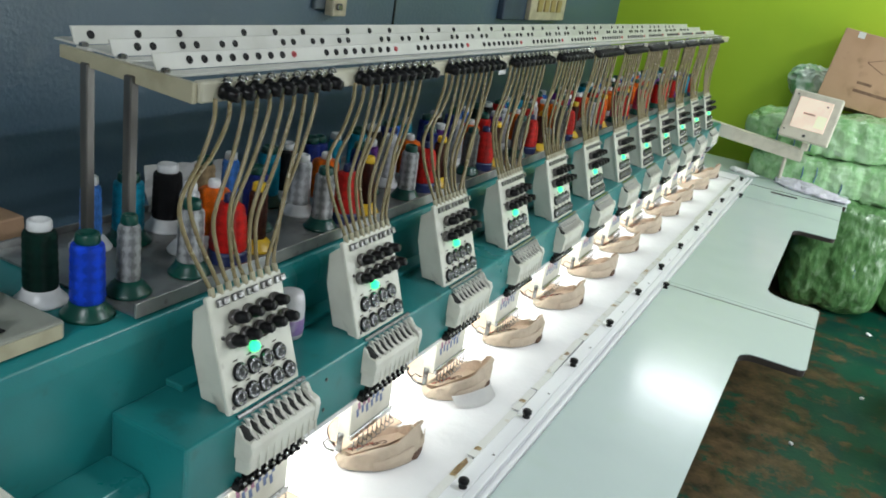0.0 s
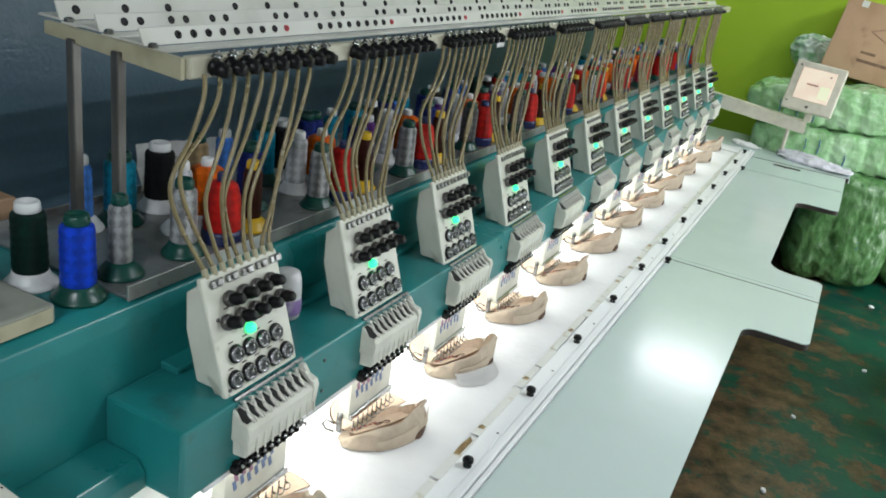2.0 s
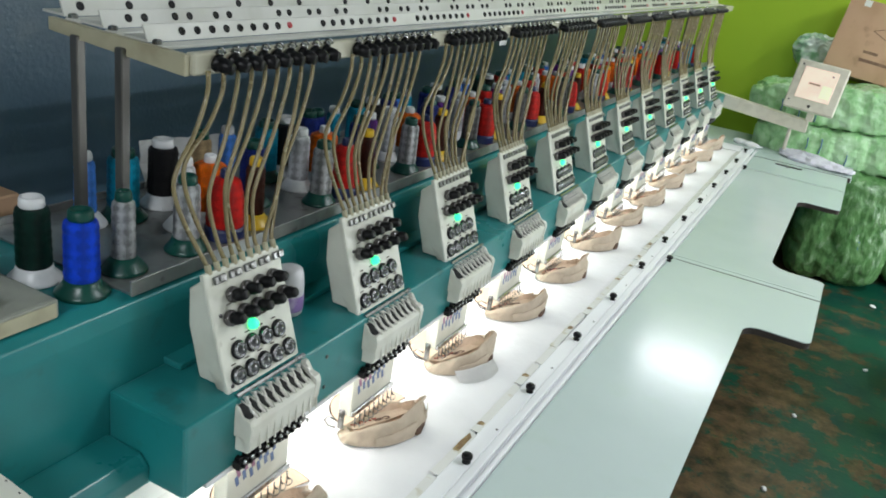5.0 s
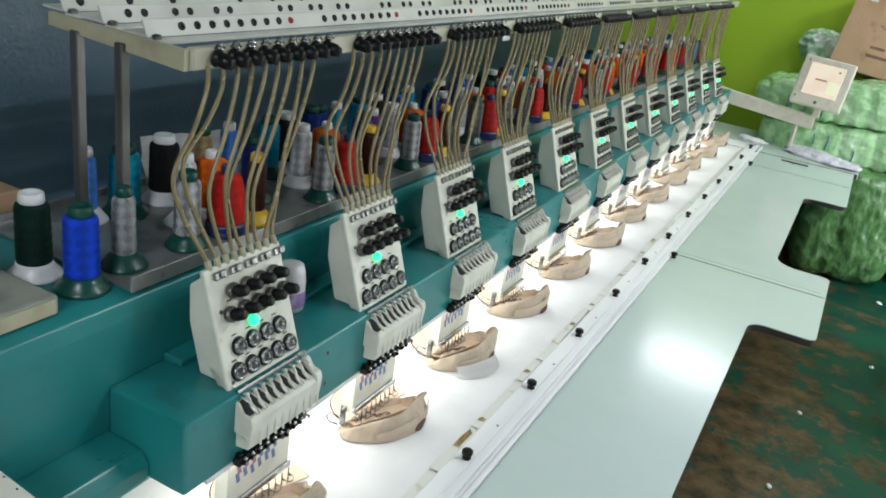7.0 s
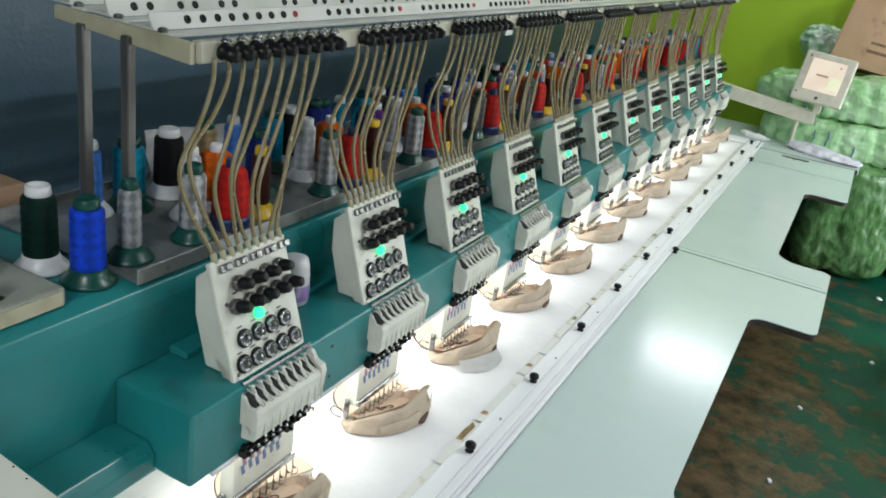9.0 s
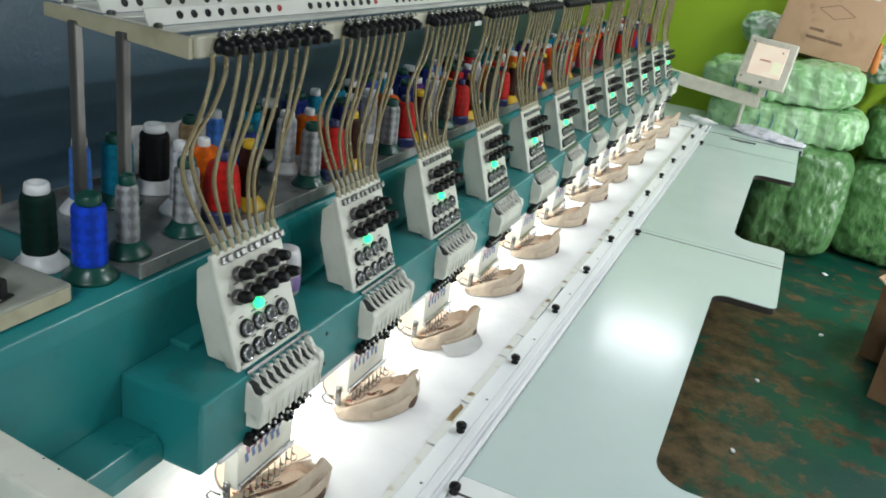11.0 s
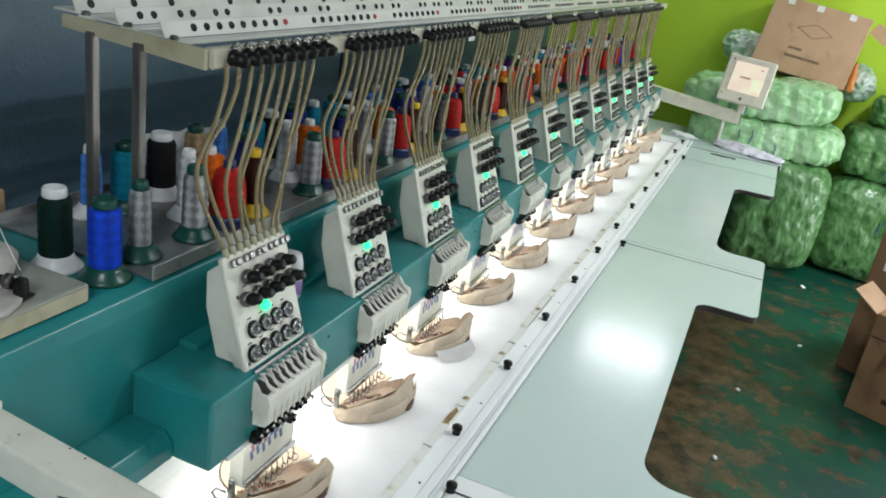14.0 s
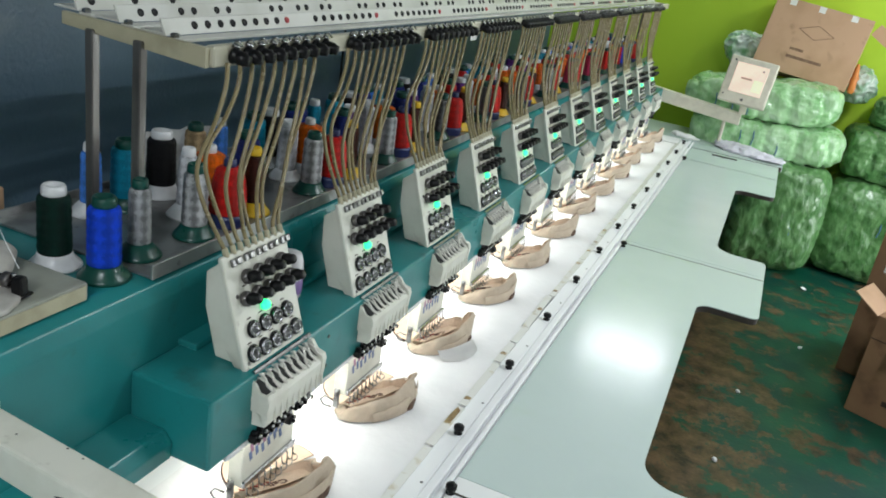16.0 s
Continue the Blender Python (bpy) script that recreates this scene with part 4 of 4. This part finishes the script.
caps = [cap_panel(k) for k in range(3)]
CAPS = []
for i in range(12):
    m = pose(0.080 + 0.005 * ((i * 5) % 3 - 1), -0.012 + H * i, 0.8025, 0, 0, -25 + 6 * ((i * 7) % 5 - 2) / 2)
    if i < 3:
        caps[i].matrix_basis = m
        CAPS.append(caps[i])
    else:
        CAPS.append(copy_thing(caps[i % 3], m))
bm = bmesh.new()
rows = [[bm.verts.new(((0.074 + 0.030 * q) * math.cos(t) + 0.004, 0.112 * math.sin(t), 0.001 + 0.030 * (1 - q) * (1 - 0.3 * abs(t)))) for q in (0, 0.5, 1)] for t in (-0.75 + 0.1 * k for k in range(15))]
for u, v in zip(rows, rows[1:]):
    for q in range(2):
        bm.faces.new((u[q], u[q + 1], v[q + 1], v[q]))
bmesh.ops.solidify(bm, geom=bm.faces[:], thickness=0.001)
part("paper_strip", bm, PAPER, CAPS[2], "white paper backing strip", True)


# ---- beam-top clutter near the camera ----
desk = tagged(thing("side_panel", "pale worn panel lying on the teal beam", "panel"))
part("board", box(-0.95, -1.5, 1.2565, -0.150, -0.268, 1.288, 0.006, 2), mat("worn_pale_board", (0.31, 0.325, 0.28), 0.4, second=(0.24, 0.25, 0.21), scale=9, bump=0.06, bscale=120), desk)
part("board_edge", box(-0.149, -1.5, 1.260, -0.1475, -0.275, 1.284, 0), RACKB, desk)
clip = thing("fabric_clamp", "black metal clamp with chromed roller on the pale panel", "clamp")
bm = box(-0.030, -0.018, 0, 0.018, 0.018, 0.004, 0.0015)
box(-0.002, -0.010, 0.003, 0.018, 0.008, 0.034, 0.007, 3, bm)
part("clamp_body", bm, BLACK, clip)
wheel = part("roller", lathe([(0.011, -0.006), (0.0125, -0.004), (0.0115, 0.0), (0.0125, 0.004), (0.011, 0.006)], 16, m=pose(-0.009, -0.004, 0.026, 0, 90, 0)), DARKMET, clip, "dark knurled roller", True)
part("screw_knob", lathe([(0.004, 0), (0.004, 0.004), (0.0075, 0.005), (0.0075, 0.012), (0.005, 0.014)], 12, m=pose(-0.014, -0.004, 0.026, 0, -90, 0)), BLACK, wheel, "", True)
part("chrome_tip", lathe([(0.004, 0), (0.004, 0.005), (0.002, 0.006)], 10, m=pose(0.002, -0.004, 0.033)), CHROME, clip, "", True)
clip.matrix_basis = pose(-0.186, -0.372, 1.2900, 0, 0, 12)
RAG = mat("grey_white_cotton", (0.42, 0.41, 0.38), 0.9, second=(0.34, 0.32, 0.29), scale=20, bump=0.4, bscale=60)
roll = thing("cloth_remnant", "pale folded cloth remnant on the panel beside the clamp", "cloth")
bm = sack(0.22, 0.20, 0.045, 3, 12, 2.6, 0.012)
bmesh.ops.transform(bm, matrix=pose(-0.36, -0.39, 1.2885), verts=bm.verts)
part("fold", bm, RAG, roll, "", True)
bm = sack(0.15, 0.11, 0.008, 5, 14, 3.4, 0.009)
bmesh.ops.transform(bm, matrix=pose(-0.255, -0.425, 1.2887, 0, 0, 25), verts=bm.verts)
part("fold", bm, RAG, roll, "", True)
roll.matrix_basis = pose(0.022, -0.002, 0)
strand = thing("loose_thread", "thin white thread hanging down to the clamp", "thread")
part("strand", sweep(bezier((-0.178, -0.371, 1.336), (-0.26, -0.36, 1.42), (-0.33, -0.34, 1.52), (-0.40, -0.33, 1.68), 8), 0.0006, 4), WHITEPL, strand)
crt = thing("tall_carton", "brown cardboard carton standing behind the machine", "carton")
part("box_body", box(-1.085, -0.35, 0.0, -0.925, 0.235, 1.13, 0.004), CARTON, crt)
paper = thing("white_sheet", "crumpled white paper sheet behind the thread cones", "paper")
bm = bmesh.new()
g = [[bm.verts.new((-0.497 + 0.072 * b / 10 - 0.016 * a / 6 + 0.010 * noise.noise(Vector((a * 0.5, b * 0.8, 0))), 0.225 + 0.215 * b / 10,
                    1.2625 + (0.104 + 0.004 * b / 10 + 0.006 * noise.noise(Vector((b * 0.9, 4, 0)))) * (a / 6))) for b in range(11)] for a in range(7)]
for a in range(6):
    for b in range(10):
        bm.faces.new((g[a][b], g[a + 1][b], g[a + 1][b + 1], g[a][b + 1]))
part("sheet", bm, PAPER, paper)
jar = thing("plastic_jar", "white plastic jar with purple label on the teal beam", "jar")
jb = part("jar_body", lathe([(0.028, 1.1062), (0.031, 1.110), (0.032, 1.165), (0.030, 1.19), (0.026, 1.205), (0.015, 1.210)], 22, m=pose(-0.088, 0.222, 0)), JAR, jar, "", True)
part("jar_label", lathe([(0.0324, 1.118), (0.0326, 1.119), (0.0326, 1.150), (0.0322, 1.151)], 22, m=pose(-0.088, 0.222, 0)), PURPLE, jb, "purple printed label", True)
part("label_print", lathe([(0.010, 0), (0.010, 0.0006)], 14, m=pose(-0.066, 0.197, 1.170, 0, 78, -48)), ORANGE, jb, "orange printed flower", True)


# ---- wall fittings ----
sw = thing("switch_box", "ivory wall socket hanging on the blue wall", "switch box")
part("backplate", box(-1.09, 1.57, 1.63, -1.07, 1.76, 1.78, 0.004), mat("grey_plate", (0.12, 0.15, 0.17), 0.4), sw)
part("plug", box(-1.07, 1.63, 1.61, -1.03, 1.72, 1.70, 0.006, 2), IVORY, sw)
part("plug_pin", box(-1.03, 1.645, 1.635, -1.015, 1.675, 1.66, 0.004), CHROME, sw)
brd = thing("switchboard", "grey wooden board with ivory switch panel on the blue wall", "switchboard")
part("board", box(-1.09, 3.30, 1.60, -1.05, 4.32, 2.0, 0.006), mat("blue_grey_board", (0.05, 0.08, 0.12), 0.5), brd)
pl = part("switch_panel", box(-1.05, 3.62, 1.605, -1.02, 4.22, 1.85, 0.006, 2), IVORY, brd)
for k in range(4):
    part("switch", box(-1.02, 3.72 + 0.11 * k, 1.655, -1.010, 3.79 + 0.11 * k, 1.73, 0.003), mat("brass_switch", (0.42, 0.32, 0.12), 0.4), pl)


# ---- far end: control panel, cloths, bags and boxes ----
mon = thing("control_panel", "beige control panel with lit touch screen on a swing arm", "control panel")
bm = box(-0.155, -0.03, -0.155, 0.155, 0.03, 0.155, 0.012, 3)
MP = pose(0.585, 4.735, 1.262, -16, 3, -4)
case = part("case", bm, BEZEL, mon)
case.matrix_basis = MP
scr = part("screen", box(-0.105, -0.034, -0.085, 0.105, -0.029, 0.115, 0.002), SCREEN, case, "lit peach touch screen")
part("screen_button", box(0.035, -0.0355, -0.06, 0.095, -0.0342, 0.02, 0), SCREENB, scr)
part("screen_text", box(-0.05, -0.0355, 0.01, 0.02, -0.0342, 0.02, 0), mat("screen_mark", (0.5, 0.3, 0.2), 0.4), scr)
for x, z in ((0.075, 0.085), (-0.12, 0.125), (-0.13, -0.11)):
    part("bolt", lathe([(0.006, 0), (0.006, 0.004), (0.003, 0.005)], 8, m=pose(x, -0.034 if z == 0.085 else -0.030, z, 90, 0, 0)), DARKMET, case)
part("badge", lathe([(0.010, 0), (0.009, 0.003)], 12, m=pose(0.0, -0.030, -0.125, 90, 0, 0)), DARKMET, case)
part("swing_arm", prism([(-0.15, 1.035), (0.58, 0.968), (0.60, 0.968), (0.60, 1.045), (-0.15, 1.125)], 4.76, 4.83, 0.006), BEZEL, mon, "beige steel arm")
part("arm_post", sweep([(0.50, 4.80, 0.798), (0.50, 4.80, 1.03)], 0.012, 10), BEZEL, mon)
part("arm_bracket", box(-0.22, 4.74, 0.798, -0.14, 4.86, 1.13, 0.006), BEZEL, mon)
part("panel_socket", box(0.575, 4.75, 1.045, 0.62, 4.80, 1.10, 0.004), BEZEL, mon)

for k, (x, y, sx, sy, h, a, c) in enumerate(((0.68, 4.74, 0.42, 0.22, 0.030, -20, LILAC), (0.80, 4.66, 0.30, 0.16, 0.022, -30, LILAC), (0.62, 4.84, 0.28, 0.14, 0.045, 6, LILAC), (0.28, 4.80, 0.20, 0.06, 0.030, -14, PAPER))):
    bm = sack(sx, sy, h * 0.7, 11 + k, 34, 2.8, 0.024)
    bmesh.ops.transform(bm, matrix=pose(x, y, ZT - 0.002 + 0.006 * (k == 1) + 0.0, 0, 0, a), verts=bm.verts)
    tagged(part("folded_cloth", bm, c, None, "", True), "crumpled pale lilac cloth on the mint worktable" if c is LILAC else "folded white sheet on the worktable", "cloth", "cloths on the table end")


def bag(x, y, z, sx, sy, sz, seed, rz=0.0, band=0.0, material=BAG, label="bulging green goods bag in clear plastic wrap", tip=0.0):
    ob = thing("goods_bag", label, "bag", "green goods bags by the wall")
    part("bag_wrap", sack(sx, sy, sz, seed, 44, 4.6 if sx > 0.3 else 2.2, 0.022 if sx > 0.3 else 0.045, band * 0.6), material, ob, "", True)
    r = random.Random(seed)
    if sx > 0.5:
        for k in range(3):
            px, pz = r.uniform(-0.32, 0.32) * sx, r.uniform(0.3, 0.7) * sz
            part("marker_stripe", sweep([(px, -sy / 2 - 0.004, pz - 0.05), (px + 0.008, -sy / 2 - 0.006, pz), (px + 0.004, -sy / 2 - 0.004, pz + 0.05)], 0.004, 5), STRAP, ob, "blue stripe printed on the wrap")
    ob.matrix_basis = pose(x, y, z, 0, tip, rz)
    return ob


DG = "dark green goods bag in crinkled clear wrap, on the floor"
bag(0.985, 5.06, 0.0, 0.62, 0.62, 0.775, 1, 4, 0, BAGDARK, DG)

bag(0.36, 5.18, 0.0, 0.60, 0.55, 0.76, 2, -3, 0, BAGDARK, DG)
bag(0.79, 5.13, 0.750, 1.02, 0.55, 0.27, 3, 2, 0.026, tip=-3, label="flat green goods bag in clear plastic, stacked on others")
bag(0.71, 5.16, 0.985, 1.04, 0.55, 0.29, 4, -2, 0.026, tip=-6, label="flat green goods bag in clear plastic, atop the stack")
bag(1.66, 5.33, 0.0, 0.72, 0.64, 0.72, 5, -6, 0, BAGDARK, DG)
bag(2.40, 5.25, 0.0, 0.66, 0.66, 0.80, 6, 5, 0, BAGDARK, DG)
# Bags 7 and 8 take the darker copy to offset the fill light.
bag(1.68, 5.36, 0.715, 0.72, 0.60, 0.36, 7, 3, 0.022, BAGDARK, "green goods bag in clear wrap, coloured darker, stacked on another")
bag(1.76, 5.40, 1.07, 0.62, 0.50, 0.22, 8, -4, 0.022, BAGDARK, "small green goods bag in clear wrap, coloured darker, atop stack")
bag(0.47, 5.52, 1.30, 0.27, 0.22, 0.25, 9, 0, 0, CLEARBAG, "scrunched clear plastic bag with green contents")
bag(1.30, 5.46, 1.20, 0.20, 0.24, 0.26, 10, 0, 0, CLEARBAG, "scrunched clear plastic bag beside the carton")


def carton(name, label, sx, sy, sz, m, board=CARTON):
    ob = thing(name, label, "carton", "brown cardboard cartons")
    part("carton_body", box(-sx / 2, -sy / 2, 0, sx / 2, sy / 2, sz, 0.006, 2), board, ob)
    ob.matrix_basis = m
    return ob


big = carton("carton", "large brown cardboard carton with printed diamond, lying on the bags", 0.66, 0.34, 0.50, pose(0.885, 5.40, 1.285, -10, 6, -3))
FZ = -0.1712
d = [(-0.125, 0.318), (-0.005, 0.368), (0.115, 0.318), (-0.005, 0.268)]
for a, b in zip(d, d[1:] + d[:1]):
    part("printed_line", sweep([(a[0] + 0.01, FZ, a[1]), (b[0] + 0.01, FZ, b[1])], 0.0020, 4), FADED, big)
part("printed_line", box(-0.125, FZ, 0.168, -0.03, FZ + 0.002, 0.186, 0), FADED, big)
part("printed_line", box(-0.130, FZ, 0.112, 0.115, FZ + 0.002, 0.132, 0), FADED, big)
for x in (-0.22, -0.02, 0.20):
    part("tape", box(x - 0.02, FZ - 0.0005, 0.455, x + 0.025, FZ + 0.001, 0.496, 0), TAPE, big, "torn clear packing tape")
bm = box(-0.07, 0, 0, 0.07, 0.006, 0.09, 0.002)
bmesh.ops.transform(bm, matrix=pose(0.40, -0.03, 0.40, 20, 24, 12), verts=bm.verts)
part("torn_flap", bm, CARTON, big, "torn bent carton flap")
rag = part("orange_rag", sack(0.035, 0.05, 0.20, 31, 10, 2.5, 0.020), ORANGE, None, "", True)
rag.matrix_basis = pose(1.245, 5.28, 1.27)
tagged(rag, "orange plastic wrapper hanging beside the carton", "wrapper")

low = carton("floor_carton", "opened brown cardboard carton on the floor with flap raised", 0.50, 0.40, 0.52, pose(1.808, 3.03, 0, 0, 0, -24), CARTDARK)
part("label_patch", box(0.02, -0.204, 0.22, 0.16, -0.2005, 0.34, 0), PRINT, low, "black printed patch")
part("label_text", box(-0.10, -0.2035, 0.10, 0.05, -0.2005, 0.125, 0), PRINT, low)
part("dark_seam", box(-0.247, -0.203, 0.40, 0.24, -0.2005, 0.404, 0), PRINT, low)
for mtx in (pose(-0.25, -0.10, 0.515, 0, -58, 0), pose(-0.10, -0.20, 0.515, 50, 0, 8)):
    bm = box(-0.004, -0.11, 0, 0.002, 0.11, 0.15, 0.001) if mtx[0][2] else box(-0.12, -0.003, 0, 0.12, 0.003, 0.12, 0.001)
    bmesh.ops.transform(bm, matrix=mtx, verts=bm.verts)
    part("flap", bm, CARTON, low, "raised cardboard flap")
hi = carton("carton", "brown cardboard carton with white paper label", 0.52, 0.42, 0.80, pose(1.80, 3.52, 0, 0, 0, -24), CARTDARK)
lp = part("paper_label", box(-0.20, -0.2135, 0.60, -0.05, -0.2105, 0.70, 0), PAPER, hi, "white paper label")
part("label_mark", box(-0.15, -0.2150, 0.64, -0.10, -0.2136, 0.655, 0), PRINT, lp)

rng = random.Random(21)
for k, (x, y) in enumerate(((1.29, 3.55), (1.31, 4.62), (0.95, 2.05), (1.12, 1.45), (1.72, 2.2), (1.0, 2.75), (1.45, 1.9))):
    bm = sack(0.05 if k == 1 else 0.022, 0.035 if k == 1 else 0.014, 0.012, 40 + k, 4, 2.4, 0.006)
    bmesh.ops.transform(bm, matrix=pose(x, y, 0, 0, 0, rng.uniform(0, 180)), verts=bm.verts)
    tagged(part("paper_scrap", bm, PAPER), "small white paper scrap on the green floor", "scrap", "scraps on the floor")

lampf = thing("tube_lamp", "white tube lamp fitting high on the green wall", "lamp")
part("fitting", box(-0.42, 5.60, 2.91, 0.76, 5.70, 2.97, 0.006), WHITEPL, lampf)
# Made-up ceiling fittings above the three fill lamps.
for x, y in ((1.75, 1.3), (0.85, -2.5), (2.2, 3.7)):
    lf = thing("tube_lamp", "unseen white fitting added on the ceiling above a fill lamp", "lamp")
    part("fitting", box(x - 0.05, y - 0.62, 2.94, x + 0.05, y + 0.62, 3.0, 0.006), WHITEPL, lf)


# ---- what moves ----
SHIFT = [
    (0.0, 0.000, -0.004), (0.5, -0.004, 0.000), (1.0, -0.004, 0.002), (1.5, 0.001, 0.002), (2.0, 0.005, 0.001), (2.5, 0.0076, -0.005),
    (3.0, 0.006, -0.005), (3.5, 0.004, -0.003), (4.0, 0.003, -0.003), (5.2, -0.001, 0.000), (6.5, -0.0046, 0.000), (7.0, -0.0046, 0.000),
    (7.5, -0.004, 0.001), (8.0, -0.004, 0.0045), (8.5, -0.005, 0.000), (9.8, -0.005, 0.000), (11.0, -0.0044, 0.000), (11.5, -0.004, 0.001),
    (12.0, -0.003, 0.000), (12.5, -0.003, -0.001), (13.0, -0.003, -0.001), (13.5, -0.003, -0.002), (14.0, -0.002, -0.001),
    (14.5, -0.001, 0.001), (15.0, 0.002, 0.002), (15.5, -0.002, 0.011), (16.0, 0.000, 0.006)]


def motions():
    for ob in [rail, cloth, *CAPS]:
        m = ob.matrix_basis.copy()
        walk(ob, [(t, Matrix.Translation((dx, dy, 0)) @ m) for t, dx, dy in SHIFT])
    # one needle of each head sews: its clamp and its take-up lever go up and down together
    for head in heads:
        clamps = sorted((o for o in head.children if o.name.startswith("needle_clamp")), key=lambda o: o.location.y)
        levers = sorted((o for o in head.children if o.name.startswith("takeup_lever")), key=lambda o: o.location.y)
        c, lv = clamps[6], levers[6]
        mc, ml = c.matrix_basis.copy(), lv.matrix_basis.copy()
        beat = [(0.1 * k, 0.5 - 0.5 * math.cos(k * 1.9)) for k in range(161)]
        walk(c, [(t, Matrix.Translation((0, 0, -0.026 * s)) @ mc) for t, s in beat])
        walk(lv, [(t, ml @ pose(0, 0, 0, 0, 26 * s, 0)) for t, s in beat])


motions()
